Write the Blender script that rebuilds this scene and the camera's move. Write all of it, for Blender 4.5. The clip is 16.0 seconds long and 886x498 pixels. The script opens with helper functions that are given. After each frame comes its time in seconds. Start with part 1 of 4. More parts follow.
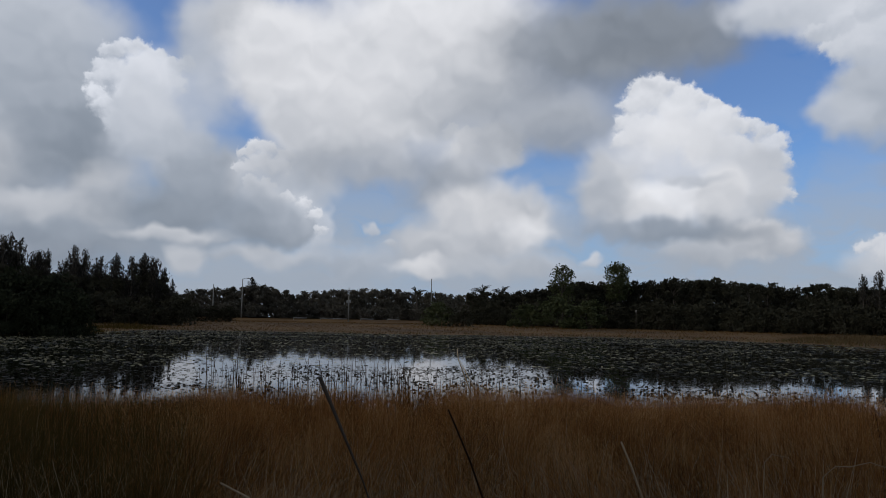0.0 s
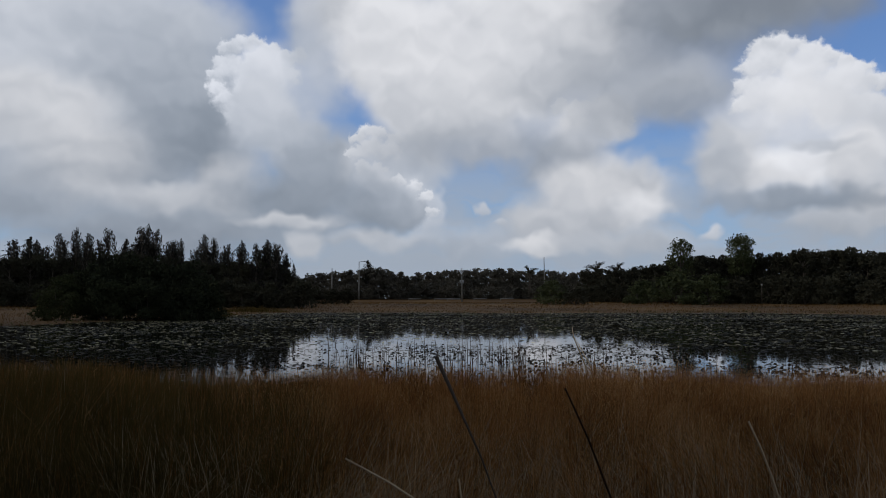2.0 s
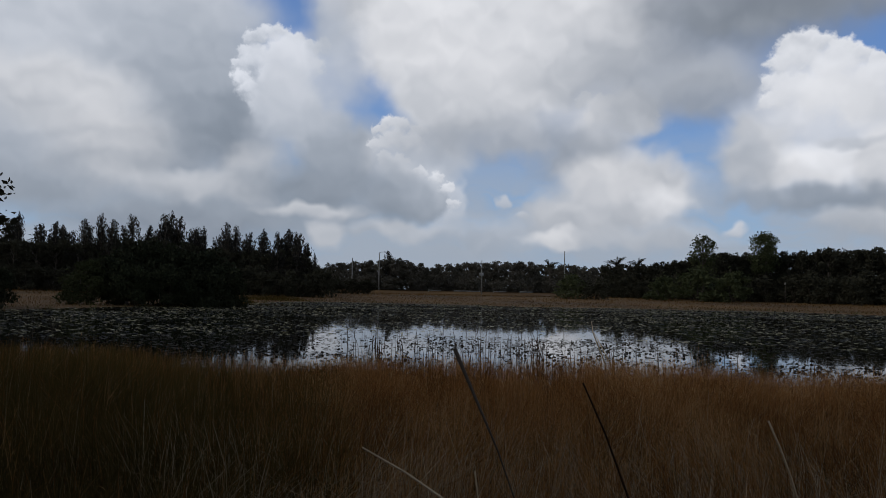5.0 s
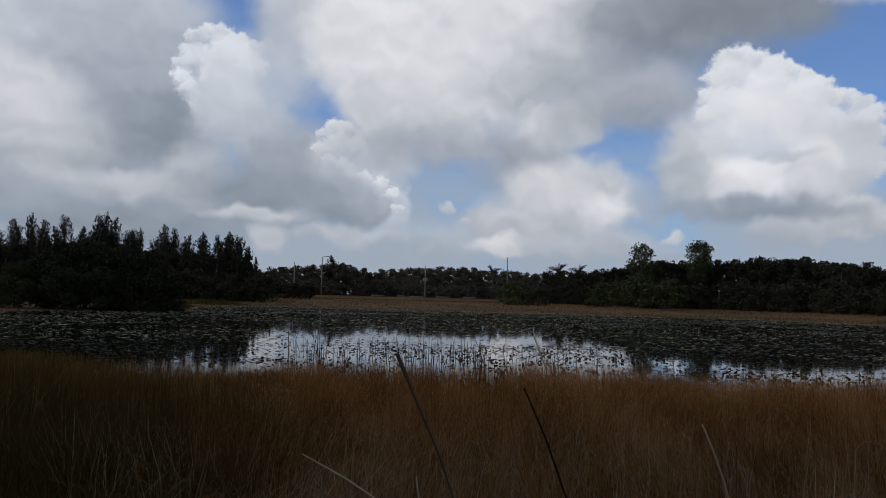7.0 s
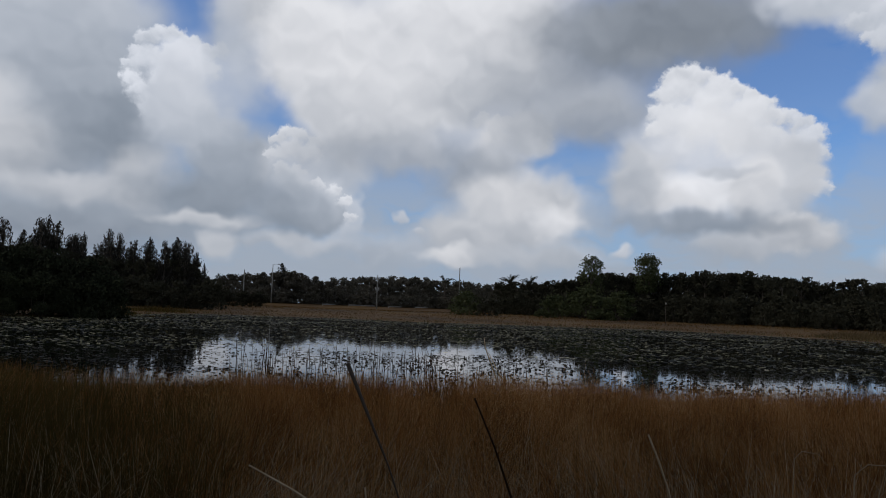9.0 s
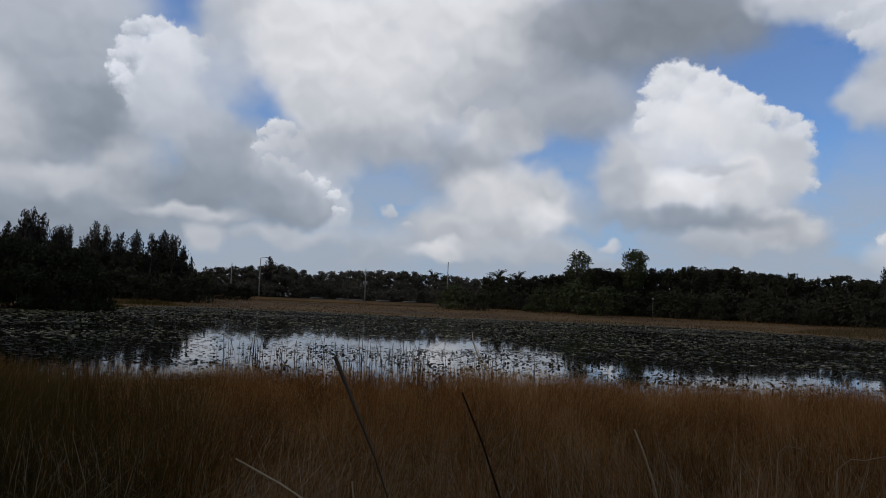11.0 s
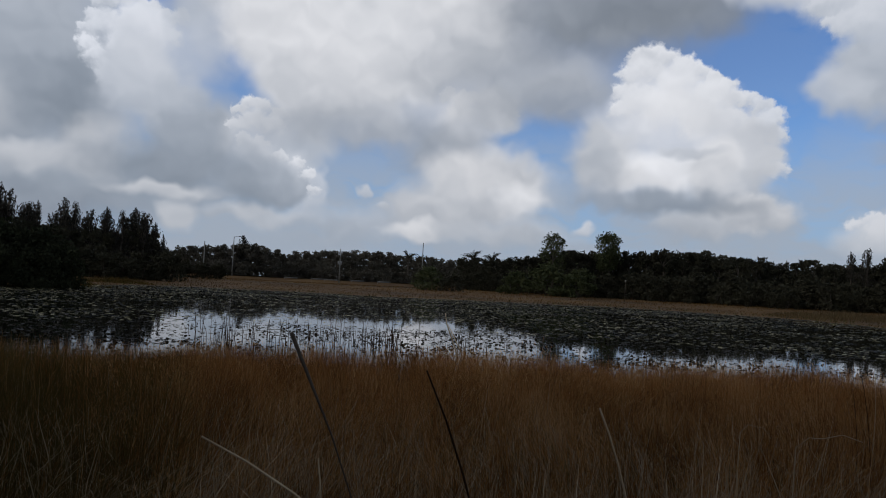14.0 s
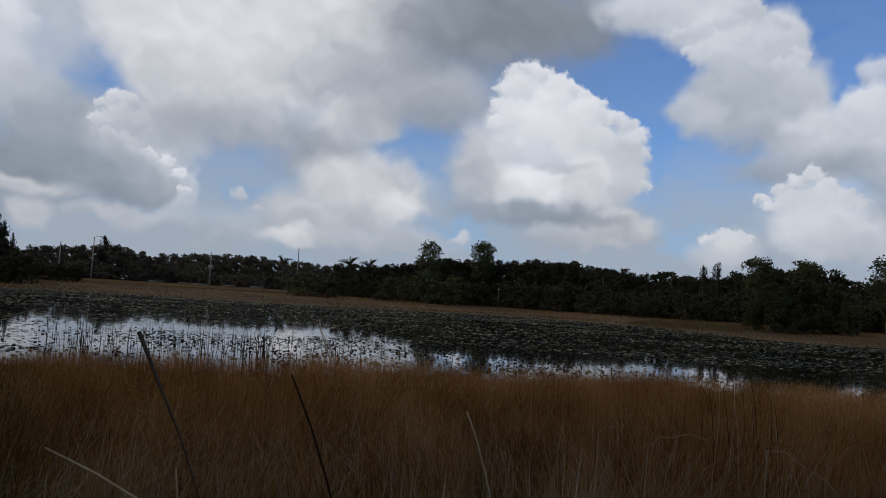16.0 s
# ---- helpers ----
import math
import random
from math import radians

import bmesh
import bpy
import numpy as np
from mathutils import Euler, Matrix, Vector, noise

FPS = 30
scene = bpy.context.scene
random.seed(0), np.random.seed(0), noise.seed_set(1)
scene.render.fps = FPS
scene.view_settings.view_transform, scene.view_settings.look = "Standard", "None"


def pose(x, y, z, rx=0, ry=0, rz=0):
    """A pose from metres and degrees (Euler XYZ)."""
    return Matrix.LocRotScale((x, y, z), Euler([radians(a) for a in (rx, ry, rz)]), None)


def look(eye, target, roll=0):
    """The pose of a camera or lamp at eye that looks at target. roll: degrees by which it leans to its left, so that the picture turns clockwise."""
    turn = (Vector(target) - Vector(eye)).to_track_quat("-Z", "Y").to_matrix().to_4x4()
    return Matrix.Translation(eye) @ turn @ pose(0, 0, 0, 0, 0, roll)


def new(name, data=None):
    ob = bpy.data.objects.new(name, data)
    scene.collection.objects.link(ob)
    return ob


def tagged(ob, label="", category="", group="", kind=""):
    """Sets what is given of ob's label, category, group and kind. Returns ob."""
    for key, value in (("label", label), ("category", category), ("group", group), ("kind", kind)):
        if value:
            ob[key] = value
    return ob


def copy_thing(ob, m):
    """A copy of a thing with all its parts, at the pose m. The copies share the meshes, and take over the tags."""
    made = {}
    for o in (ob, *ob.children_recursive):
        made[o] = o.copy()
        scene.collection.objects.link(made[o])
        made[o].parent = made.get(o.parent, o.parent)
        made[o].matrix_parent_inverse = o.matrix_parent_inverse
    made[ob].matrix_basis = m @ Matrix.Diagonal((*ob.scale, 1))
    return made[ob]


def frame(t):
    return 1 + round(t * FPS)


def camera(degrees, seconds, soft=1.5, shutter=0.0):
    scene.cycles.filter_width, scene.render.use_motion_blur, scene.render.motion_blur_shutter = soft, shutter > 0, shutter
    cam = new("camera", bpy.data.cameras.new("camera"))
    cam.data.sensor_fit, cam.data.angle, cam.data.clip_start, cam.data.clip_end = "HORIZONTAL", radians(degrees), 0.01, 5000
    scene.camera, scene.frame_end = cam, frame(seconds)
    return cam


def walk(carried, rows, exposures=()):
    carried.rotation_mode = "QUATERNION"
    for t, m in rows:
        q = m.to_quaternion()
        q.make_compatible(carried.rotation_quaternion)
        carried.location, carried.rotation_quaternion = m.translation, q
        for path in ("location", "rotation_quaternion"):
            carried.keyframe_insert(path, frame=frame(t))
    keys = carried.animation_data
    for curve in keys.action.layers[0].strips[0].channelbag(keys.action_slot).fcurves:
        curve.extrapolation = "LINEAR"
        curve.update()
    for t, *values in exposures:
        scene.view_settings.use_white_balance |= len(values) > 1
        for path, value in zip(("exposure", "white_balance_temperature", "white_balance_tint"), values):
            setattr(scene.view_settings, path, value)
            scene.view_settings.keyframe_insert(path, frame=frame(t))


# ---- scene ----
cam = camera(61.6, 16.0, soft=0.9)
EYE = 2.1
# seconds, yaw, pitch, roll of a camera that turns on the spot
ROWS = [
    (0.0, 0.07, 5.43, -0.96),
    (0.5, 1.62, 5.53, -0.83),
    (1.0, 4.62, 5.19, -0.98),
    (1.5, 6.07, 3.99, -0.89),
    (2.0, 8.76, 3.78, 0.16),
    (2.5, 10.80, 3.67, 0.14),
    (3.0, 12.13, 3.55, 0.02),
    (3.2, 12.38, 3.52, -0.05),
    (5.3, 9.81, 2.99, -1.10),
    (5.5, 9.51, 2.42, -1.07),
    (6.0, 8.28, 2.69, -1.25),
    (6.5, 7.55, 3.26, -1.21),
    (7.0, 5.90, 3.65, -1.39),
    (7.5, 4.95, 4.03, -1.48),
    (8.0, 3.69, 4.39, -1.87),
    (8.5, 2.79, 4.32, -2.06),
    (9.0, 2.20, 4.51, -1.99),
    (9.5, 1.62, 4.46, -2.11),
    (9.7, 1.54, 4.70, -2.12),
    (12.0, 1.13, 3.71, -2.37),
    (12.5, 1.04, 3.97, -2.30),
    (13.0, 1.76, 4.00, -2.53),
    (13.5, 1.51, 2.54, -2.44),
    (14.0, -0.66, 2.72, -2.74),
    (14.5, -3.45, 4.23, -2.92),
    (15.0, -5.28, 4.16, -3.42),
    (15.5, -7.84, 4.21, -3.46),
    (16.0, -10.17, 3.75, -3.41),
]
# the small side step near the end: seconds, x, y, z
SHIFT_T = [0.0, 13.4, 14.0, 14.5, 15.0, 16.0]
SHIFT_X = [0.0, 0.0, 0.030, 0.048, 0.052, 0.056]
SHIFT_Z = [0.0, 0.0, -0.006, -0.010, -0.013, -0.016]
walk(cam, [(t, pose(float(np.interp(t, SHIFT_T, SHIFT_X)), 0.0, EYE + float(np.interp(t, SHIFT_T, SHIFT_Z)), 90 + pitch, roll, yaw))
           for t, yaw, pitch, roll in ROWS])

# ---- sky and sun ----
SUN_AZ, SUN_EL = -105.0, 36.0          # degrees to the right of north (the first view), above the horizon
world = bpy.data.worlds.new("sky")
scene.world = world
world.use_nodes = True
W = world.node_tree
W.nodes.clear()


def wn(kind, **settings):
    node = W.nodes.new(kind)
    for key, value in settings.items():
        if key == "operation":
            node.operation = value
        elif key == "data_type":
            node.data_type = value
        elif key == "interpolation":
            node.interpolation_type = value
        elif key == "dims":
            node.noise_dimensions = value
    return node


def put(node, index, value):
    if isinstance(value, bpy.types.NodeSocket):
        W.links.new(value, node.inputs[index])
    else:
        node.inputs[index].default_value = value


def wmath(op, a, b=0.0, c=0.0):
    node = wn("ShaderNodeMath", operation=op)
    put(node, 0, a), put(node, 1, b), put(node, 2, c)
    return node.outputs[0]


def wvec(op, a, b=(0, 0, 0), c=(0, 0, 0)):
    node = wn("ShaderNodeVectorMath", operation=op)
    put(node, 0, a), put(node, 1, b)
    if op == "MULTIPLY_ADD":
        put(node, 2, c)
    return node.outputs["Value"] if op in ("LENGTH", "DOT_PRODUCT") else node.outputs[0]


def wsmooth(value, lo, hi):
    node = wn("ShaderNodeMapRange", interpolation="SMOOTHSTEP")
    put(node, 0, value), put(node, 1, lo), put(node, 2, hi)
    return node.outputs[0]


def wmix(factor, a, b):
    node = wn("ShaderNodeMix", data_type="RGBA")
    put(node, 0, factor), put(node, 6, a), put(node, 7, b)
    return node.outputs[2]


def linear(v):
    return v / 12.92 if v <= 0.04045 else ((v + 0.055) / 1.055) ** 2.4


def cloud_tone(v, warm=0.0):
    """Cloud colour from a display lightness: blue-grey in the shade, near white in the light; warm leans to cream."""
    k = min(max((v - 0.50) / 0.35, 0.0), 1.0)
    cool = [a + (b - a) * k for a, b in ((0.900, 0.972), (0.980, 0.99), (1.085, 1.03))]
    cream = [a + (b - a) * k for a, b in ((0.940, 1.0), (0.983, 0.988), (1.06, 0.98))]
    return (*[linear(min(v * (c + (w - c) * warm), 1.0)) for c, w in zip(cool, cream)], 1.0)


coord = wn("ShaderNodeTexCoord").outputs["Generated"]
split = wn("ShaderNodeSeparateXYZ")
put(split, 0, coord)
azimuth = wmath("MULTIPLY", wmath("ARCTAN2", split.outputs[0], split.outputs[1]), 180 / math.pi)
elevation = wmath("MULTIPLY", wmath("ARCSINE", split.outputs[2]), 180 / math.pi)
join = wn("ShaderNodeCombineXYZ")
put(join, 0, azimuth), put(join, 1, elevation)
flat = join.outputs[0]


def wnoise(vector, scale, detail, rough, distortion=0.0):
    node = wn("ShaderNodeTexNoise", dims="3D")
    put(node, "Vector", vector), put(node, "Scale", scale), put(node, "Detail", detail), put(node, "Roughness", rough), put(node, "Distortion", distortion)
    return node.outputs["Color"], node.outputs["Fac"]


swirl, _ = wnoise(flat, 0.70, 4.0, 0.50)
swirl = wvec("SUBTRACT", swirl, (0.5, 0.5, 0.5))
bent = wvec("MULTIPLY_ADD", swirl, (1.7, 1.5, 0.0), flat)
# a gentler warp for the soft-edged clouds
drift, _ = wnoise(flat, 0.42, 2.2, 0.45)
smooth = wvec("MULTIPLY_ADD", wvec("SUBTRACT", drift, (0.5, 0.5, 0.5)), (3.0, 2.4, 0.0), flat)
# billows lit from above: the slope of a noise along the light's way
_, billow = wnoise(smooth, 0.30, 1.8, 0.42)
_, billow_up = wnoise(wvec("ADD", smooth, (0.10, 0.70, 0.0)), 0.30, 1.8, 0.42)
relief = wmath("MULTIPLY", wmath("SUBTRACT", billow, billow_up), 1.7)
# small bumps along the edges of the cumulus heads
edge, _ = wnoise(flat, 1.5, 3.0, 0.50)
fine_edge = wvec("MULTIPLY_ADD", wvec("SUBTRACT", edge, (0.5, 0.5, 0.5)), (1.35, 1.2, 0.0), flat)

air = wn("ShaderNodeTexSky")
air.sky_type, air.sun_disc = "NISHITA", False
put(air, 0, coord)
air.sun_elevation, air.sun_rotation = radians(SUN_EL), radians(SUN_AZ)
dim = wn("ShaderNodeMix", data_type="RGBA")
dim.blend_type = "MULTIPLY"
put(dim, 0, 1.0), put(dim, 6, air.outputs[0]), put(dim, 7, (0.054, 0.083, 0.126, 1.0))
blue = dim.outputs[2]
blue = wmix(wmath("MULTIPLY", wsmooth(elevation, 17.0, 0.0), 0.85), blue, (linear(0.575), linear(0.665), linear(0.78), 1.0))
# thin haze clouds low over the horizon
_, veil = wnoise(wvec("MULTIPLY", smooth, (0.10, 0.30, 0.0)), 1.0, 4.0, 0.55)
veil = wmath("MULTIPLY", wsmooth(veil, 0.28, 0.54), wmath("MULTIPLY_ADD", wsmooth(elevation, 14.0, 4.0), 0.70, 0.14))
blue = wmix(veil, blue, cloud_tone(0.67))
# cloud cover of the whole dome, away from the clouds set one by one below
away = wmath("MAXIMUM", wsmooth(wmath("ABSOLUTE", azimuth), 40.0, 52.0), wsmooth(elevation, 24.0, 34.0))
_, cover = wnoise(coord, 2.2, 6.0, 0.58, 0.4)
grey = wmix(wsmooth(cover, 0.35, 0.70), cloud_tone(0.62), cloud_tone(0.30))
sky = wmix(wmath("MULTIPLY", away, wsmooth(cover, 0.36, 0.46)), blue, grey)


def in_turn(vector):
    """The same directions, worked out only after the clouds behind: keeps the shader's memory small."""
    return wvec("MULTIPLY_ADD", sky, (1e-9, 1e-9, 0.0), vector)


def puff(az, el, rx, ry, soft, top, base, alpha=1.0, warm=0.0):
    """One cloud: its middle and half sizes in degrees, how soft its edge is, and the tones of its lit top and of its base."""
    global sky
    inside = wvec("MULTIPLY_ADD", in_turn(bent if soft < 0.32 else smooth), (1 / rx, 1 / ry, 0.0), (-az / rx, -el / ry, 0.0))
    out = wvec("LENGTH", inside)
    mask = wsmooth(out, 1 + soft, 1 - soft)
    if alpha < 1.0:
        mask = wmath("MULTIPLY", mask, alpha)
    lit = wsmooth(wmath("ADD", wvec("DOT_PRODUCT", inside, (0.0, 0.42, 0.0)), relief), -0.8, 0.7)
    sky = wmix(mask, sky, wmix(lit, cloud_tone(base - 0.02, warm), cloud_tone(top + 0.03, warm)))


def head(lobes, top, base, warm=0.0):
    """A cumulus head: round lobes (azimuth, elevation, radius), crisp above and dissolving below, the later ones in front."""
    global sky
    light, shade = cloud_tone(top, warm), cloud_tone(base, warm)
    for az, el, r in lobes:
        inside = wvec("MULTIPLY_ADD", in_turn(fine_edge), (1 / r, 1.1 / r, 0.0), (-az / r, -1.1 * el / r, 0.0))
        up = wvec("DOT_PRODUCT", inside, (-0.15, 1.0, 0.0))
        mask = wmath("MULTIPLY", wsmooth(wvec("LENGTH", inside), 1.26, 0.74), wsmooth(up, -1.1, 0.1))
        sky = wmix(mask, sky, wmix(wsmooth(wmath("ADD", wmath("MULTIPLY", up, 0.45), relief), -0.65, 0.75), shade, light))


puff(-36.7, 14.7, 12.35, 8.71, .30, .77, .68)
puff(-41.4, 17.4, 5.40, 4.29, .5, .80, .74, .8)
puff(-40.0, 7.5, 6.84, 2.29, .5, .66, .60)
puff(-38.1, 13.0, 5.34, 2.29, .5, .84, .72, .9, 0.4)
puff(-33.8, 9.7, 4.36, 2.47, .5, .82, .70, .9, 0.4)
puff(-27.8, 13.0, 4.4, 6.2, .65, .64, .57, .95)
puff(-29.8, 17.4, 4.78, 4.13, 0.75, 0.72, 0.66, 0.75, 0)
puff(-25.8, 11.6, 2.15, 2.71, .6, .56, .53, .8)
puff(-30.1, 19.7, 5.74, 1.77, .6, .76, .70, .9)
puff(-29.1, 4.9, 8.70, 1.90, .6, .61, .57)
puff(-29.2, 7.3, 4.36, 0.99, .6, .76, .70, .9, 0.4)
puff(-24.9, 8.3, 2.25, 2.17, .5, .76, .70, .9, 0.4)
puff(-20.8, 12.5, 2.56, 2.80, .45, .78, .68)
head([(-26.1, 16.2, 0.6), (-25.8, 17.1, 0.65), (-25.1, 18.1, 0.73), (-24.2, 18.4, 0.81), (-23.1, 18.6, 0.73), (-22.1, 18.1, 0.89), (-21, 17.7, 0.81), (-20, 17.8, 0.73), (-25.9, 15.2, 0.81), (-24.9, 16.6, 1.21), (-22.9, 17.1, 1.38), (-21, 16.5, 1.21), (-25.2, 14.4, 0.97), (-23.4, 15.4, 1.45), (-24.1, 13.6, 1.21)], .90, .74)
puff(-22.2, 15.2, 2.61, 3.26, 0.4, 0.84, 0.76, 0.9, 0)
puff(-22.9, 12.4, 2.17, 2.17, 0.6, 0.76, 0.7, 0.8, 0)
puff(-22.4, 14.1, 2.36, 2.16, .4, .80, .74, .9)
puff(-17.9, 10.1, 3.20, 2.55, .4, .66, .60)
puff(-19.6, 7.5, 5.26, 1.97, .7, .60, .56)
puff(-19.0, 20.1, 2.01, 3.27, .5, .75, .70, .85)
puff(-17.6, 16.9, 1.71, 2.39, .7, .72, .68, .6)
puff(-17.7, 17.8, 2.09, 3.7, 0.6, 0.8, 0.76, 0.5, 0)
puff(-19.5, 15, 1.96, 3.04, 0.7, 0.76, 0.72, 0.45, 0)
puff(-20.4, 5.8, 3.65, 0.53, .6, .77, .72, .9, 0.4)
puff(-19.2, 4.0, 1.32, 1.07, .5, .76, .72, .9, 0.4)
puff(-13.2, 4.5, 3.93, 0.72, .6, .76, .68, .9, 0.4)
puff(-13.7, 7.0, 3.23, 1.69, .6, .62, .58)
puff(-9.5, 7.1, 0.85, 1.93, .35, .82, .72, .65)
puff(-10.2, 5.3, 1.10, 0.86, .5, .76, .68, .5)
puff(-11.8, 6.9, 1.77, 1.36, .25, .64, .58)
puff(-12.8, 8.6, 1.17, 0.85, .33, .80, .70)
puff(-10.9, 10.1, 2.47, 1.53, .5, .76, .70, .9)
puff(-11.1, 8.6, 1.70, 1.10, .45, .80, .72, .8)
puff(-13.8, 9.1, 1.25, 0.92, .4, .82, .72)
puff(-6.3, 4.3, 5.59, 1.39, .7, .72, .67, .8)
head([(-15.5, 12.1, 0.6), (-14.7, 12.5, 0.73), (-13.7, 12.5, 0.81), (-12.4, 12.1, 0.69), (-15.6, 11, 0.65), (-14.3, 11.3, 1.05), (-12.8, 11.2, 0.89), (-14.9, 9.9, 0.6), (-13.8, 9.9, 0.65), (-12.1, 8.9, 0.57), (-11, 8.5, 0.6), (-10.1, 7.7, 0.57), (-9.6, 6.6, 0.57)], .91, .76, 0.2)
puff(-14.2, 10.1, 2.09, 1.57, 0.6, 0.8, 0.72, 0.75, 0.2)
puff(-11.3, 7.4, 1.48, 1.3, 0.55, 0.76, 0.68, 0.8, 0)
puff(-12.4, 7.3, 1.74, 1.57, 0.45, 0.68, 0.62, 1, 0)
puff(-14.1, 8.2, 1.3, 1.3, 0.6, 0.64, 0.6, 0.8, 0)
puff(-5.8, 7.1, 0.44, 0.52, .4, .78, .70, .9)
puff(-4.3, 5.8, 0.61, 0.34, .5, .78, .72, .9)
puff(-15.6, 21.2, 3.76, 2.41, .5, .76, .72, 1, 0.4)
puff(-12.9, 19.1, 4.46, 4.20, .28, .87, .78, 1, 0.4)
puff(-10.2, 15.2, 4.52, 3.65, .35, .88, .75, 1, 0.4)
puff(-5.9, 17.8, 8.34, 5.98, .35, .88, .75, 1, 0.4)
puff(-1.1, 20.0, 8.89, 5.90, .45, .88, .74, 1, 0.4)
puff(0.2, 22.5, 6.73, 2.98, .6, .89, .84, .9, 0.4)
puff(-11.7, 19.4, 3.44, 2.41, .7, .88, .84, .8, 0.4)
puff(-6.8, 16.7, 4.39, 2.91, .7, .87, .82, .8, 0.4)
puff(-7.0, 11.8, 7.79, 1.62, .6, .70, .65, .9, 0.4)
head([(0.4, 14.3, 0.65), (1.6, 14.2, 0.81), (2.8, 14.1, 0.65), (4.0, 13.6, 0.9), (5.0, 13.1, 0.8), (4.5, 12.6, 1.0), (1.5, 13.1, 1.05)], .81, .72, 0.2)
puff(1.8, 12.6, 2.65, 2.0, .5, .80, .70, 0.9, 0.4)
puff(4.1, 13.7, 1.94, 1.70, .3, .77, .70, 1, 0.4)
puff(5.0, 12.6, 1.2, 0.8, .6, .77, .72, .8, 0.3)
puff(0.5, 10.1, 3.52, 1.81, .5, .65, .60, .9, 0.4)
puff(3.6, 7.7, 5.01, 2.86, .32, .82, .70, 1, 0.4)
puff(6.3, 9.7, 1.5, 1.3, .5, .74, .70, .5, 0.4)
puff(-0.3, 5.9, 3.71, 1.83, .5, .76, .70, 1, 0.4)
puff(6.1, 6.6, 1.7, 1.4, .6, .88, .80, .9, 0.4)
puff(1.9, 7.8, 1.76, 1.13, .5, .82, .76, .9, 0.4)
puff(-1.6, 3.9, 2.17, 0.87, .4, .83, .76, 1, 0.4)
puff(5.2, 4.1, 5.18, 0.87, .7, .74, .70, .8, 0.4)
puff(6.1, 16.5, 7.45, 2.29, .7, .70, .65, .9, 0.4)
puff(11.8, 20.5, 8.13, 3.18, .55, .60, .55, 1, 0.4)
puff(15.6, 21.2, 5.41, 2.14, .6, .54, .51, 1, 0.4)
puff(19.7, 21.0, 3.19, 2.37, .6, .56, .54, .8, 0.4)
puff(9.2, 14.5, 5.18, 1.88, .6, .67, .62, .9, 0.4)
puff(11.2, 5.0, 0.71, 0.47, .45, .78, .72)
puff(12.6, 10.1, 2.4, 3.0, .4, .76, .68, 1, 0.4)
head([(22.7, 14, 0.73), (23.6, 13.4, 0.89), (24.3, 12.6, 0.89), (24.6, 11.4, 0.81), (23.4, 12, 1.21), (24.2, 10.1, 0.89), (24.7, 9.1, 0.73)], .88, .74)
puff(22.2, 9.8, 2.34, 3.41, .35, .77, .70, 1, 0.4)
head([(14.1, 16.1, 0.81), (14.8, 17.1, 0.89), (15.8, 17.4, 0.97), (16.9, 17, 0.97), (18.2, 16.5, 0.97), (19.2, 16, 0.89), (20.2, 15.5, 0.81), (21.1, 14.9, 0.89), (21.8, 14, 0.81), (13.8, 14.8, 0.89), (13.5, 13.5, 0.81), (15.5, 15.9, 1.62), (17.8, 15.4, 1.62), (20.1, 14.2, 1.53), (15.1, 14, 1.62), (17.4, 13.5, 1.86), (19.6, 12.5, 1.78), (21.5, 12.6, 1.21)], .91, .77, 0.25)
puff(15.1, 13.6, 1.74, 1.96, 0.6, 0.84, 0.76, 0.7, 0.2)
puff(19.9, 13.6, 2, 1.74, 0.6, 0.83, 0.76, 0.7, 0.2)
puff(17.4, 15, 1.74, 1.3, 0.7, 0.92, 0.86, 0.6, 0.3)
puff(17.4, 12.1, 4.35, 2.61, 0.6, 0.89, 0.82, 0.8, 0.4)
puff(22, 10.6, 1.96, 2.61, 0.6, 0.8, 0.74, 0.8, 0.2)
puff(17, 8.8, 4.7, 1.48, 0.55, 0.93, 0.86, 0.9, 0.5)
puff(19.2, 9.4, 2.61, 1.3, 0.6, 0.88, 0.82, 0.7, 0.3)
puff(12.2, 9.7, 1.74, 2.61, 0.7, 0.72, 0.68, 0.7, 0.2)
puff(21.6, 7.4, 2.61, 1.13, 0.7, 0.72, 0.66, 0.7, 0)
puff(20.4, 9.3, 1.78, 2.23, .4, .85, .76, 1, 0.4)
puff(18.7, 10.6, 1.83, 0.48, 0.6, 0.74, 0.72, 0.8, 0.2)
puff(23.1, 6.0, 2.81, 1.36, .3, .80, .68, 1, 0.4)
puff(19.5, 5.3, 2.71, 1.07, .5, .73, .66, .9, 0.4)
puff(17.2, 6.8, 5.65, 0.74, 0.6, 0.6, 0.57, 0.85, 0.1)
puff(24.8, 22.0, 3.96, 1.60, .35, .80, .74)
puff(28.4, 20.6, 2.81, 2.09, .3, .80, .74)
puff(33.9, 18.3, 2.16, 3.00, .25, .80, .72)
puff(34.7, 14.7, 2.56, 3.45, .35, .76, .70)
puff(30.6, 19.9, 2.42, 2.72, .3, .83, .76)
head([(27.1, 19.9, 0.73), (27.9, 18.8, 0.65), (28.5, 19.9, 0.97), (30.5, 20.6, 1.13), (32.2, 21.1, 0.97), (33.6, 20.1, 0.97), (34.8, 18.9, 0.97), (35.3, 17.8, 0.81), (33.2, 18.9, 1.38), (30.9, 18.7, 1.53), (29, 18.4, 1.21), (34.6, 17.1, 1.05)], .83, .73)
puff(30.9, 15.4, 3.28, 2.67, .3, .74, .68)
puff(28.4, 14.3, 1.99, 1.60, .4, .76, .70, .9)
puff(40.1, 16.5, 1.00, 1.01, .4, .82, .72, .8)
puff(37.8, 12.4, 3.98, 2.20, .3, .82, .72)
puff(39.9, 14.2, 2.06, 1.69, .25, .84, .78)
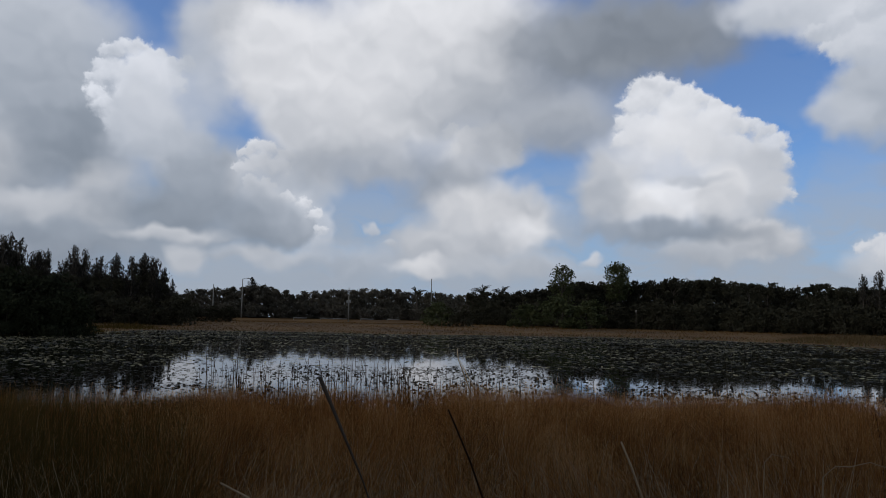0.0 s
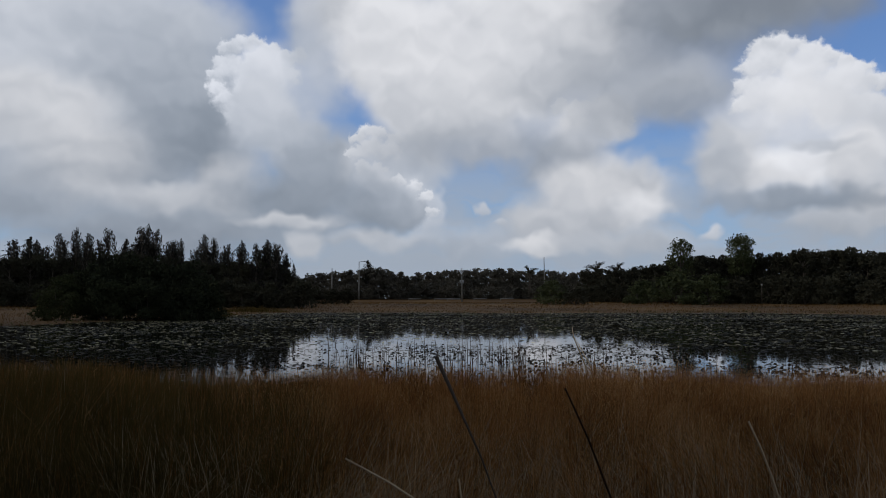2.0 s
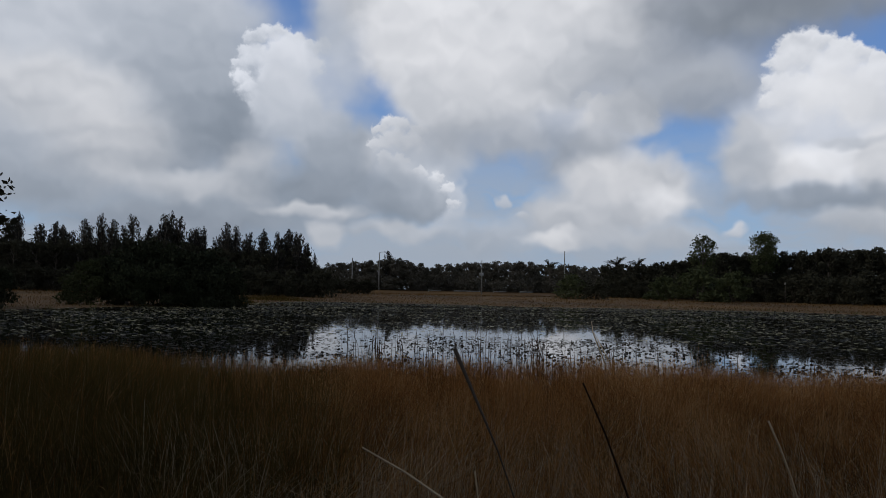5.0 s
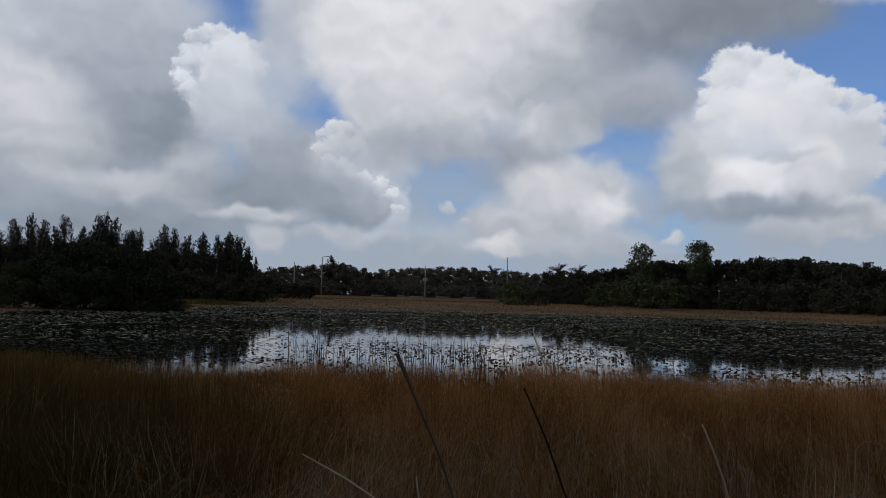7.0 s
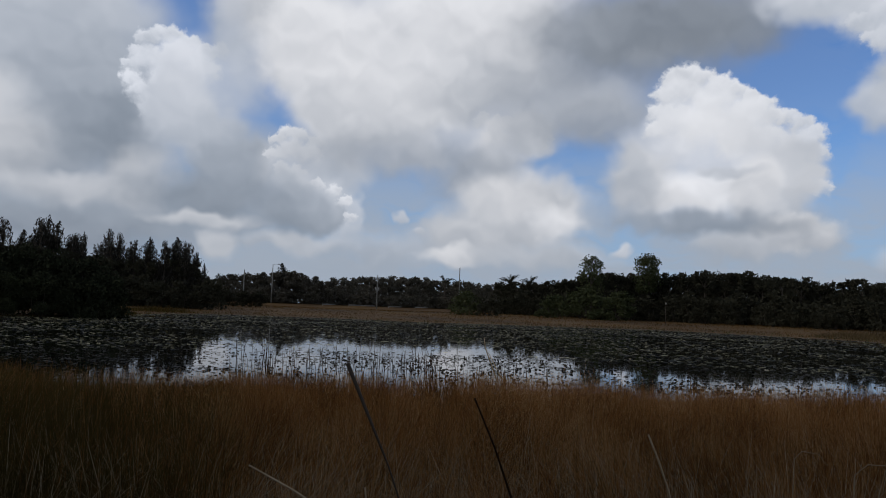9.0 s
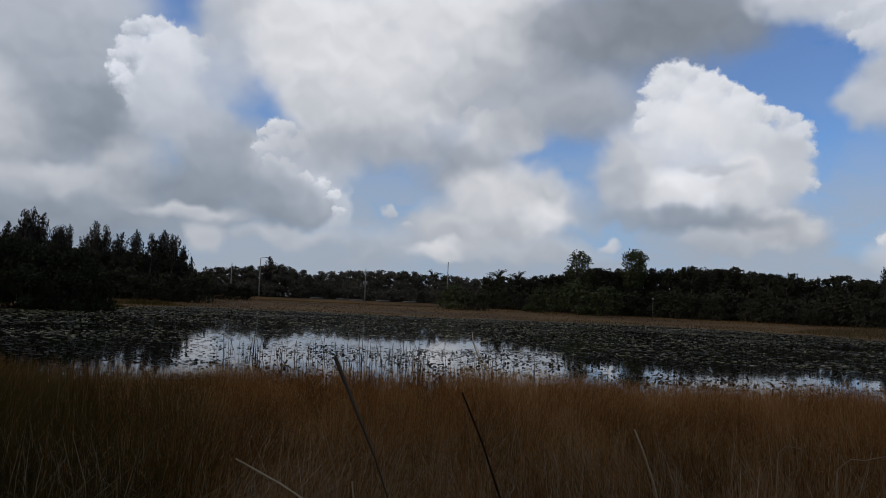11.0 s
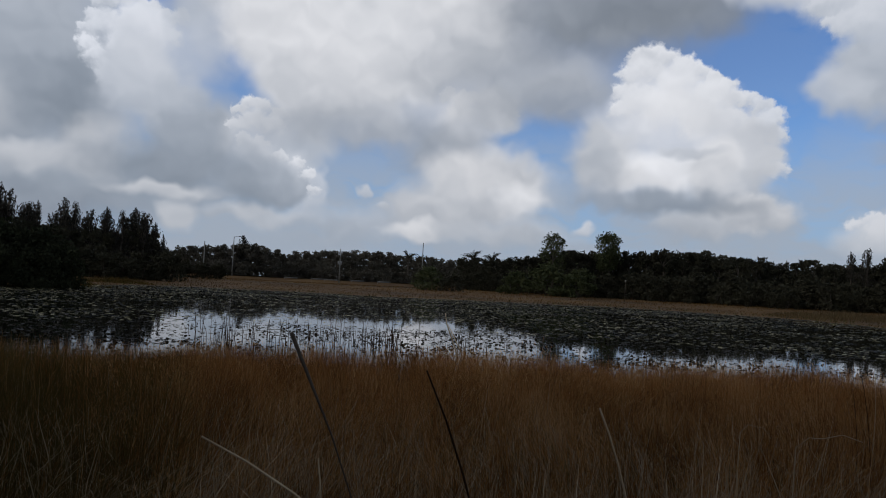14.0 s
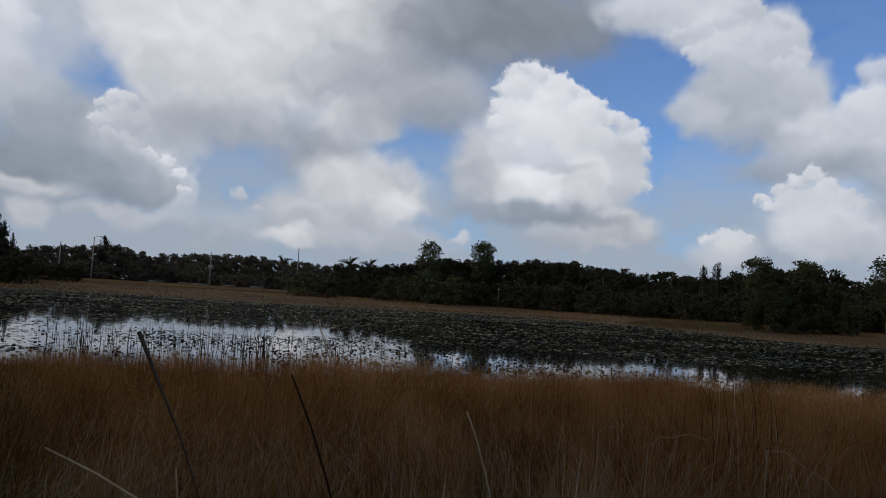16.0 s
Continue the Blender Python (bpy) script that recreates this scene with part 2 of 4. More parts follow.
puff(36.4, 10.4, 5.30, 1.23, .5, .67, .62, .9)
puff(32.4, 12.6, 3.02, 0.87, .6, .67, .64, .8)
head([(33, 8.3, 0.57), (33.7, 7.8, 0.57), (34.5, 8.8, 0.69), (35.3, 9.4, 0.69), (36.4, 9.9, 0.81), (37.2, 9.1, 0.73), (38.2, 8.4, 0.81), (39.2, 7.9, 0.73), (35, 7.8, 1.21), (36.8, 8, 1.45)], .87, .74, 0.1)
puff(36.5, 6.0, 2.73, 1.95, .3, .83, .75)
puff(39.1, 5.8, 2.50, 1.98, .35, .79, .70)
head([(29.5, 5.3, 0.57), (30.5, 5.6, 0.65), (31.4, 5.5, 0.6), (32.1, 5.2, 0.52), (31, 4.8, 0.97)], .84, .75, 0.1)
puff(30.8, 4.5, 2.09, 1.22, 0.6, 0.8, 0.76, 0.8, 0.3)
puff(36.8, 7.1, 3.04, 2.17, 0.6, 0.82, 0.76, 0.7, 0.2)
puff(43.1, 9.1, 3.71, 2.91, .4, .72, .64)
puff(44.2, 14.4, 3.34, 2.45, .35, .80, .70)

background = wn("ShaderNodeBackground")
put(background, 0, sky), put(background, 1, 1.0)
W.links.new(background.outputs[0], wn("ShaderNodeOutputWorld").inputs[0])

sun = new("sun", bpy.data.lights.new("sun", "SUN"))
sun.data.energy, sun.data.angle, sun.data.color = 0.6, radians(12), (1.0, 0.95, 0.87)
sun.matrix_world = look((60, 30, 60), (60 - math.sin(radians(SUN_AZ)) * math.cos(radians(SUN_EL)), 30 - math.cos(radians(SUN_AZ)) * math.cos(radians(SUN_EL)), 60 - math.sin(radians(SUN_EL))))


# ---- materials ----
def material(name, colours, scale, rough=0.7, island=0.5, bump=0.0, bump_scale=30.0, spec=0.3, metal=0.0, fine=None, per="island", patchy=0.9, thin=0.0):
    """A ramp of colours driven by noise at two scales and by each piece's own random value; thin leaves let a share of the light through."""
    m = bpy.data.materials.new(name)
    m.use_nodes = True
    t = m.node_tree
    b = t.nodes["Principled BSDF"]
    b.inputs["Roughness"].default_value, b.inputs["Specular IOR Level"].default_value, b.inputs["Metallic"].default_value = rough, spec, metal
    place = t.nodes.new("ShaderNodeTexCoord") if per == "object" else t.nodes.new("ShaderNodeNewGeometry")
    where = place.outputs["Object"] if per == "object" else place.outputs["Position"]
    big = t.nodes.new("ShaderNodeTexNoise")
    big.inputs["Scale"].default_value, big.inputs["Detail"].default_value = scale, 3.0
    small = t.nodes.new("ShaderNodeTexNoise")
    small.inputs["Scale"].default_value, small.inputs["Detail"].default_value = fine or scale * 14, 3.0
    t.links.new(where, big.inputs["Vector"]), t.links.new(where, small.inputs["Vector"])
    mix = t.nodes.new("ShaderNodeMath")
    mix.operation = "MULTIPLY_ADD"
    mix.inputs[1].default_value = 0.35
    t.links.new(small.outputs["Fac"], mix.inputs[0])
    last = t.nodes.new("ShaderNodeMath")
    last.operation = "MULTIPLY_ADD"
    last.inputs[1].default_value = patchy
    t.links.new(big.outputs["Fac"], last.inputs[0])
    piece = t.nodes.new("ShaderNodeObjectInfo" if per == "object" else "ShaderNodeNewGeometry")
    own = t.nodes.new("ShaderNodeMath")
    own.operation = "MULTIPLY_ADD"
    own.inputs[1].default_value, own.inputs[2].default_value = island, -0.125 - island / 2 - (patchy - 0.9) / 2
    t.links.new(piece.outputs["Random" if per == "object" else "Random Per Island"], own.inputs[0])
    t.links.new(own.outputs[0], mix.inputs[2]), t.links.new(mix.outputs[0], last.inputs[2])
    ramp = t.nodes.new("ShaderNodeValToRGB")
    ramp.color_ramp.elements[0].position, ramp.color_ramp.elements[-1].position = 0.15, 0.85
    for k in range(len(colours) - 2):
        ramp.color_ramp.elements.new(0.15 + 0.7 * (k + 1) / (len(colours) - 1))
    for e, c in zip(ramp.color_ramp.elements, colours):
        e.color = (*c, 1.0)
    t.links.new(last.outputs[0], ramp.inputs[0]), t.links.new(ramp.outputs[0], b.inputs["Base Color"])
    if thin:
        glow_through = t.nodes.new("ShaderNodeBsdfTranslucent")
        t.links.new(ramp.outputs[0], glow_through.inputs["Color"])
        both = t.nodes.new("ShaderNodeMixShader")
        both.inputs[0].default_value = thin
        t.links.new(b.outputs[0], both.inputs[1]), t.links.new(glow_through.outputs[0], both.inputs[2])
        t.links.new(both.outputs[0], t.nodes["Material Output"].inputs["Surface"])
    if bump:
        relief_noise = t.nodes.new("ShaderNodeTexNoise")
        relief_noise.inputs["Scale"].default_value, relief_noise.inputs["Detail"].default_value = bump_scale, 5.0
        t.links.new(where, relief_noise.inputs["Vector"])
        bn = t.nodes.new("ShaderNodeBump")
        bn.inputs["Strength"].default_value, bn.inputs["Distance"].default_value = bump, 0.05
        t.links.new(relief_noise.outputs["Fac"], bn.inputs["Height"]), t.links.new(bn.outputs[0], b.inputs["Normal"])
    return m


M_SOIL = material("soil", [(0.035, 0.028, 0.018), (0.085, 0.055, 0.028), (0.13, 0.085, 0.04)], 0.25, 0.95, 0.0, 0.8, 12.0)
M_GRASS = material("dry_grass", [(0.070, 0.031, 0.010), (0.205, 0.084, 0.024), (0.35, 0.158, 0.048), (0.52, 0.30, 0.13)], 1.3, 0.8, 0.60, spec=0.08, fine=9.0, patchy=1.8, thin=0.35)
M_SEED = material("seed_heads", [(0.15, 0.066, 0.018), (0.31, 0.148, 0.045), (0.44, 0.235, 0.085), (0.58, 0.37, 0.17)], 1.3, 0.8, 0.6, spec=0.05, fine=9.0, patchy=1.7, thin=0.35)
M_THATCH = material("marsh_thatch", [(0.060, 0.034, 0.011), (0.115, 0.062, 0.020), (0.17, 0.096, 0.032)], 0.045, 0.95, 0.0, 0.6, 3.0, patchy=1.5)
M_BANK = material("bank_grass", [(0.085, 0.048, 0.015), (0.160, 0.086, 0.027), (0.235, 0.135, 0.045)], 0.045, 0.8, 0.06, spec=0.05, patchy=1.6, thin=0.15)
M_SEDGE = material("green_sedge", [(0.045, 0.045, 0.016), (0.095, 0.092, 0.032), (0.16, 0.14, 0.058)], 0.15, 0.75, 0.4, spec=0.1)
M_STRAWREED = material("straw_reed", [(0.070, 0.048, 0.022), (0.125, 0.088, 0.043), (0.19, 0.14, 0.075)], 0.3, 0.85, 0.2, spec=0.05, thin=0.15)
M_DARKSEDGE = material("dark_sedge", [(0.042, 0.032, 0.010), (0.086, 0.060, 0.017), (0.145, 0.095, 0.031)], 0.9, 0.85, 0.4, spec=0.04, patchy=1.5, thin=0.2)
M_STALK = material("pale_stalk", [(0.20, 0.135, 0.075), (0.42, 0.31, 0.19), (0.62, 0.50, 0.34)], 3.0, 0.8, 0.2, spec=0.1)
M_CANE = material("grey_cane", [(0.036, 0.026, 0.019), (0.072, 0.053, 0.039), (0.11, 0.085, 0.063)], 3.0, 0.7, 0.1, spec=0.2)
M_DARKSTALK = material("dark_stalk", [(0.018, 0.011, 0.007), (0.055, 0.028, 0.016)], 3.0, 0.9, 0.2, spec=0.05)
# the last, palest colour paints sky glints onto a few pads
M_PAD = material("lily_pad_leaf", [(0.007, 0.007, 0.005), (0.015, 0.014, 0.008), (0.050, 0.047, 0.025), (0.28, 0.255, 0.15)], 0.10, 0.6, 1.15, spec=0.08)
# near pads painted dark, like silhouettes against the bright mirrored sky
M_PAD_BACKLIT = material("backlit_pad_leaf", [(0.010, 0.009, 0.006), (0.020, 0.017, 0.010), (0.045, 0.036, 0.020)], 0.4, 0.7, 0.6, spec=0.15)
M_LEAF = material("dark_leaf", [(0.034, 0.032, 0.022), (0.056, 0.053, 0.035), (0.082, 0.078, 0.052)], 0.05, 0.8, 0.14, spec=0.05, thin=0.15)
# distance haze painted into the leaf colour: greyer and lighter than the nearer leaves
M_LEAF_HAZE = material("hazed_leaf", [(0.075, 0.066, 0.052), (0.125, 0.112, 0.088), (0.18, 0.16, 0.125)], 0.04, 0.85, 0.20, spec=0.05, thin=0.15)
M_THICKET = material("thicket_leaf", [(0.020, 0.022, 0.014), (0.036, 0.041, 0.022), (0.060, 0.066, 0.030)], 0.10, 0.8, 0.25, spec=0.06)
M_OLIVE = material("dark_olive_leaf", [(0.028, 0.031, 0.014), (0.050, 0.056, 0.024), (0.080, 0.086, 0.038)], 0.10, 0.8, 0.25, spec=0.06, thin=0.15)
M_LEAF_L = material("olive_leaf", [(0.046, 0.053, 0.022), (0.085, 0.096, 0.042), (0.13, 0.135, 0.066)], 0.1, 0.7, 0.3, spec=0.12, thin=0.25)
M_NEEDLE = material("casuarina_needle", [(0.030, 0.027, 0.022), (0.048, 0.044, 0.036), (0.075, 0.068, 0.055)], 0.08, 0.8, 0.3, spec=0.1)
M_BARK = material("bark", [(0.05, 0.040, 0.032), (0.11, 0.09, 0.07), (0.17, 0.145, 0.12)], 0.8, 0.9, 0.1, 0.6, 9.0)
M_CONCRETE = material("weathered_concrete", [(0.20, 0.19, 0.17), (0.30, 0.29, 0.26), (0.38, 0.36, 0.33)], 0.5, 0.85, 0.05, 0.2, 20.0)
M_WOOD = material("pole_timber", [(0.07, 0.055, 0.042), (0.13, 0.105, 0.085), (0.19, 0.16, 0.13)], 0.7, 0.85, 0.1, 0.4, 15.0)
M_STEEL = material("galvanised_steel", [(0.20, 0.20, 0.195), (0.30, 0.30, 0.29), (0.40, 0.40, 0.39)], 0.8, 0.6, 0.1, metal=0.3)
M_ASPHALT = material("asphalt", [(0.035, 0.035, 0.036), (0.05, 0.05, 0.05), (0.07, 0.068, 0.065)], 0.3, 0.9, 0.0, 0.3, 30.0)

M_WATER = bpy.data.materials.new("pond_water")
M_WATER.use_nodes = True
wt = M_WATER.node_tree
wb = wt.nodes["Principled BSDF"]
wb.inputs["Base Color"].default_value = (0.010, 0.010, 0.007, 1)
wb.inputs["Roughness"].default_value, wb.inputs["IOR"].default_value = 0.035, 1.333
ripple = wt.nodes.new("ShaderNodeTexNoise")
ripple.inputs["Scale"].default_value, ripple.inputs["Detail"].default_value = 1.6, 4.0
wg = wt.nodes.new("ShaderNodeNewGeometry")
wt.links.new(wg.outputs["Position"], ripple.inputs["Vector"])
wbump = wt.nodes.new("ShaderNodeBump")
wbump.inputs["Strength"].default_value, wbump.inputs["Distance"].default_value = 0.05, 0.02
wt.links.new(ripple.outputs["Fac"], wbump.inputs["Height"]), wt.links.new(wbump.outputs[0], wb.inputs["Normal"])


# ---- mesh helpers ----
rng = np.random.default_rng(7)


def mesh_from(name, verts, quads=None, mat=None, polys=None, smooth=False):
    """A mesh from an array of places and an array of equal faces (and more faces in polys, another equal size)."""
    me = bpy.data.meshes.new(name)
    verts = np.asarray(verts, dtype=np.float32).reshape(-1, 3)
    sets = [np.asarray(f, dtype=np.int32) for f in (quads, polys) if f is not None and len(f)]
    loops = np.concatenate([f.ravel() for f in sets])
    sizes = np.concatenate([np.full(len(f), f.shape[1], dtype=np.int32) for f in sets])
    me.vertices.add(len(verts))
    me.vertices.foreach_set("co", verts.ravel())
    me.loops.add(len(loops))
    me.loops.foreach_set("vertex_index", loops)
    me.polygons.add(len(sizes))
    starts = np.concatenate([[0], np.cumsum(sizes)[:-1]]).astype(np.int32)
    me.polygons.foreach_set("loop_start", starts)
    me.update(calc_edges=True)
    if smooth:
        me.polygons.foreach_set("use_smooth", np.ones(len(sizes), dtype=bool))
    if mat:
        me.materials.append(mat)
    return me


def part(name, me, parent=None, label=""):
    ob = new(name, me)
    if parent:
        ob.parent = parent
    return tagged(ob, label)


class Heap:
    """Places and four-sided faces gathered into one mesh."""

    def __init__(self):
        self.v, self.f, self.n = [], [], 0

    def add(self, verts, faces):
        self.v.append(np.asarray(verts, dtype=float).reshape(-1, 3))
        self.f.append(np.asarray(faces, dtype=int).reshape(-1, 4) + self.n)
        self.n += len(self.v[-1])
        return self

    def mesh(self, name, mat, smooth=False):
        return mesh_from(name, np.concatenate(self.v), np.concatenate(self.f), mat, smooth=smooth)

    def tube(self, points, radii, sides=7):
        """A tapered, bent round rod with closed ends."""
        points, rings = [np.array(p, dtype=float) for p in points], []
        for k, p in enumerate(points):
            way = points[min(k + 1, len(points) - 1)] - points[max(k - 1, 0)]
            way = way / max(np.linalg.norm(way), 1e-9)
            side = np.cross(way, (0.31, 0.95, 0.05) if abs(way[2]) > 0.8 else (0, 0, 1))
            side /= np.linalg.norm(side)
            over = np.cross(way, side)
            a = np.linspace(0, 2 * np.pi, sides, endpoint=False)[:, None]
            rings.append(p + radii[k] * (np.cos(a) * side + np.sin(a) * over))
        n = len(points)
        verts = np.concatenate(rings + [points[0][None], points[-1][None]])
        faces = []
        for k in range(n - 1):
            for j in range(sides):
                a, b = k * sides + j, k * sides + (j + 1) % sides
                faces.append((a, b, b + sides, a + sides))
        for j in range(0, sides - 1, 2):
            faces.append((n * sides, (j + 2) % sides, j + 1, j))
            e = (n - 1) * sides
            faces.append((n * sides + 1, e + j, e + j + 1, e + (j + 2) % sides))
        return self.add(verts, faces)

    def box(self, x0, x1, y0, y1, z0, z1, chamfer=0.0):
        """A box; with a chamfer its long upright edges are cut."""
        c = chamfer
        ring = [(x0 + c, y0), (x1 - c, y0), (x1, y0 + c), (x1, y1 - c), (x1 - c, y1), (x0 + c, y1), (x0, y1 - c), (x0, y0 + c)] if c else [(x0, y0), (x1, y0), (x1, y1), (x0, y1)]
        n = len(ring)
        verts = [(x, y, z0) for x, y in ring] + [(x, y, z1) for x, y in ring]
        faces = [(j, (j + 1) % n, n + (j + 1) % n, n + j) for j in range(n)]
        if n == 4:
            faces += [(3, 2, 1, 0), (4, 5, 6, 7)]
        else:
            faces += [(7, 2, 1, 0), (7, 6, 3, 2), (6, 5, 4, 3), (8, 9, 10, 15), (10, 11, 14, 15), (11, 12, 13, 14)]
        return self.add(verts, faces)


def leaves(heap, centres, size, aspect=0.55, upright=0.0, wide=0.35):
    """A leaf or tuft, a bent rhombus, round each centre, turned at random."""
    n = len(centres)
    way = rng.normal(size=(n, 3))
    way[:, 2] += upright
    way /= np.linalg.norm(way, axis=1)[:, None]
    side = np.cross(way, rng.normal(size=(n, 3)))
    side /= np.linalg.norm(side, axis=1)[:, None]
    s = (size * (1 + wide * rng.normal(size=n)).clip(0.4, 2.0))[:, None]
    fold = np.cross(way, side) * s * 0.18
    v = np.stack([centres - way * s, centres + side * s * aspect + fold, centres + way * s, centres - side * s * aspect + fold], axis=1)
    return heap.add(v.reshape(-1, 3), np.arange(4 * n).reshape(n, 4))


def polar(az, r, z=0.0):
    return np.array([r * math.sin(radians(az)), r * math.cos(radians(az)), z])


# ---- ground and water ----
def ramp01(v):
    v = np.clip(v, 0.0, 1.0)
    return v * v * (3 - 2 * v)


def pond_near(az):
    return np.interp(az, [-78, -62, -45, -37, -25, -10, 0, 12, 25, 32, 41, 55, 78], [52, 28, 18.0, 15.2, 12.5, 12.2, 12.2, 12.8, 13.2, 13.4, 14.6, 19.5, 52]) + 0.25 * np.sin(np.radians(az) * 17.0) + 0.2 * np.sin(np.radians(az) * 41.0 + 1.0)


def pond_far(az):
    return np.interp(az, [-78, -60, -45, -38, -31, -26, -22, -18, -12, -5, 3, 12, 20, 25, 29, 33, 40, 60, 78], [52, 60, 66, 70, 77, 90, 107, 112, 108, 103, 104, 107, 103, 97, 86, 75, 74, 60, 52]) + 1.2 * np.sin(np.radians(az) * 29.0)


def height(x, y):
    """The ground's height over the water."""
    x, y = np.asarray(x, dtype=float), np.asarray(y, dtype=float)
    az, r = np.degrees(np.arctan2(x, y)), np.hypot(x, y)
    near, far = pond_near(az), pond_far(az)
    shore = np.minimum(r - near, far - r)
    shore = np.where(np.abs(az) > 78, -np.abs(r - 52) - (np.abs(az) - 78), shore)
    bank = np.where(r < 40, 0.06 + 0.48 * ramp01(-shore / 9.0), 0.05 + 0.78 * ramp01(-shore / 75.0))
    bed = -0.75 * ramp01(shore / 6.0)
    z = np.where(shore > 0, bed, bank)
    road = ramp01(1 - np.abs(y - 229.0) / 12.0) * ramp01((40 - x) / 30.0)
    wobble = 0.05 * np.sin(x * 0.9 + 1.3 * np.sin(y * 0.37)) * np.cos(y * 0.8) * (shore < 0)
    return z + 1.0 * road + wobble


radii = np.concatenate([np.linspace(0, 16, 40), np.linspace(17, 120, 76), np.linspace(126, 280, 52), np.geomspace(300, 4500, 16)])
angles = np.radians(np.linspace(-180, 180, 241)[:-1])
gx, gy = radii[:, None] * np.sin(angles), radii[:, None] * np.cos(angles)
nr, na = gx.shape
idx = np.arange(nr * na).reshape(nr, na)
gq = np.stack([idx[:-1], np.roll(idx, -1, 1)[:-1], np.roll(idx, -1, 1)[1:], idx[1:]], axis=-1).reshape(-1, 4)[:, ::-1]
ground = part("ground", mesh_from("ground", np.stack([gx, gy, height(gx, gy)], axis=-1), gq, M_SOIL, smooth=True))
ground.data.materials.append(M_THATCH)
rings = np.repeat(np.arange(nr - 1), na)
ground.data.polygons.foreach_set("material_index", (radii[rings] > 45).astype(np.int32))
tagged(ground, "brown marshy ground rising gently round the pond", "ground", kind="structure")

wr = np.linspace(0, 1, 24)
wa = np.linspace(-80, 80, 161)
w_near, w_far = pond_near(wa) - 1.5, pond_far(wa) + 2.0
rr = w_near[None] + wr[:, None] * (w_far - w_near)[None]
wv = np.stack([rr * np.sin(np.radians(wa)), rr * np.cos(np.radians(wa)), np.zeros_like(rr)], axis=-1)
widx = np.arange(rr.size).reshape(rr.shape)
water = part("water", mesh_from("water", wv, np.stack([widx[:-1, :-1], widx[1:, :-1], widx[1:, 1:], widx[:-1, 1:]], axis=-1).reshape(-1, 4)[:, ::-1], M_WATER, smooth=True))
tagged(water, "still dark pond water mirroring the cloudy sky", "water", kind="structure")


# ---- grass ----
def soft_noise(x, y, s, seed=0.0):
    return (np.sin(x * s + 1.7 * np.sin(y * s * 0.8 + seed)) + np.sin(y * s * 1.3 + 1.3 * np.sin(x * s * 0.7 + 2 + seed))) / 2


def blades(x, y, h, w, lean, mat, name, sink=0.03, fine=True):
    """Bent, tapering blades of grass rooted at x, y, as one mesh."""
    n = len(x)
    z = height(x, y) - sink
    wind = 2.2 * soft_noise(x, y, 0.9, 5.0) + 0.4
    turn, tip = rng.uniform(0, 2 * np.pi, n), np.where(rng.uniform(0, 1, n) < 0.5, wind + rng.normal(0, 0.5, n), rng.uniform(0, 2 * np.pi, n))
    side = np.stack([np.cos(turn), np.sin(turn), np.zeros(n)], axis=1)
    out = np.stack([np.cos(tip), np.sin(tip), np.zeros(n)], axis=1)
    base = np.stack([x, y, z], axis=1)
    rows = []
    steps = ((0.0, 0.0, 1.0), (0.55, 0.30, 0.8), (1.0, 1.0, 0.14)) if fine else ((0.0, 0.0, 1.0), (1.0, 1.0, 0.2))
    for f, b, k in steps:
        p = base + out * (lean * h * b)[:, None]
        p[:, 2] += h * f * (1 - 0.30 * lean * f)
        rows += [p - side * (w * k)[:, None] / 2, p + side * (w * k)[:, None] / 2]
    v = np.stack(rows, axis=1).reshape(-1, 3)
    q = np.array([(0, 1, 3, 2), (2, 3, 5, 4)][:len(steps) - 1])[None] + 2 * len(steps) * np.arange(n)[:, None, None]
    return part(name, mesh_from(name, v, q.reshape(-1, 4), mat))


def spread(n, az0, az1, r0, r1, power=2.0):
    """Random places in a sector of a ring round the camera's stand."""
    r = (r0 ** power + (r1 ** power - r0 ** power) * rng.uniform(0, 1, n)) ** (1 / power)
    az = np.radians(rng.uniform(az0, az1, n))
    return r * np.sin(az), r * np.cos(az), r, np.degrees(az)


def field(n, az0, az1, r0, tall, name, label, mat=M_GRASS, wide=0.0032, power=1.5):
    x, y, r, az = spread(n, az0, az1, r0, 18.0, power)
    # gathered into tussocks
    pull = rng.uniform(0.0, 0.55, n)
    cx, cy = (np.floor(x / 0.42) + 0.5 + 0.35 * np.sin(np.floor(y / 0.42) * 12.9)) * 0.42, (np.floor(y / 0.42) + 0.5 + 0.35 * np.sin(np.floor(x / 0.42) * 7.3)) * 0.42
    x, y = x + (cx - x) * pull, y + (cy - y) * pull
    if mat == M_GRASS:
        thin = rng.uniform(0, 1, n) < 1 - 0.86 * ramp01((-16.0 - az) / 13.0)
        x, y, r, az, n = x[thin], y[thin], r[thin], az[thin], int(thin.sum())
    keep = r < pond_near(az) + 0.25 + 0.3 * rng.uniform(-1, 1, n)
    x, y, r = x[keep], y[keep], r[keep]
    h = tall * stand_height(x, y, r) * (1 + np.interp(r, [8, 10], [0.09, 0.045]) * rng.normal(size=len(x))).clip(0.4, 1.3)
    w = wide * (0.55 + 0.07 * r) * rng.uniform(0.7, 1.5, len(x))
    loose = np.interp(r, [8, 10.5], [1.0, 0.40])
    ob = blades(x, y, h, w, loose * np.abs(rng.normal(0.50, 0.42, len(x))).clip(0.02, 1.3), mat, name)
    return tagged(ob, label, "grass", kind="stuff")


def stand_height(x, y, r):
    """How tall the near grass stands: lower close by, in uneven tussocks."""
    clump = soft_noise(x, y, 2.3) * 0.55 + soft_noise(x, y, 5.9, 3.0) * 0.45
    return np.interp(r, [2, 4, 7, 9.5, 11.5], [0.46, 0.57, 0.83, 0.95, 0.96]) * (0.90 + np.interp(r, [8, 11], [0.24, 0.06]) * clump)


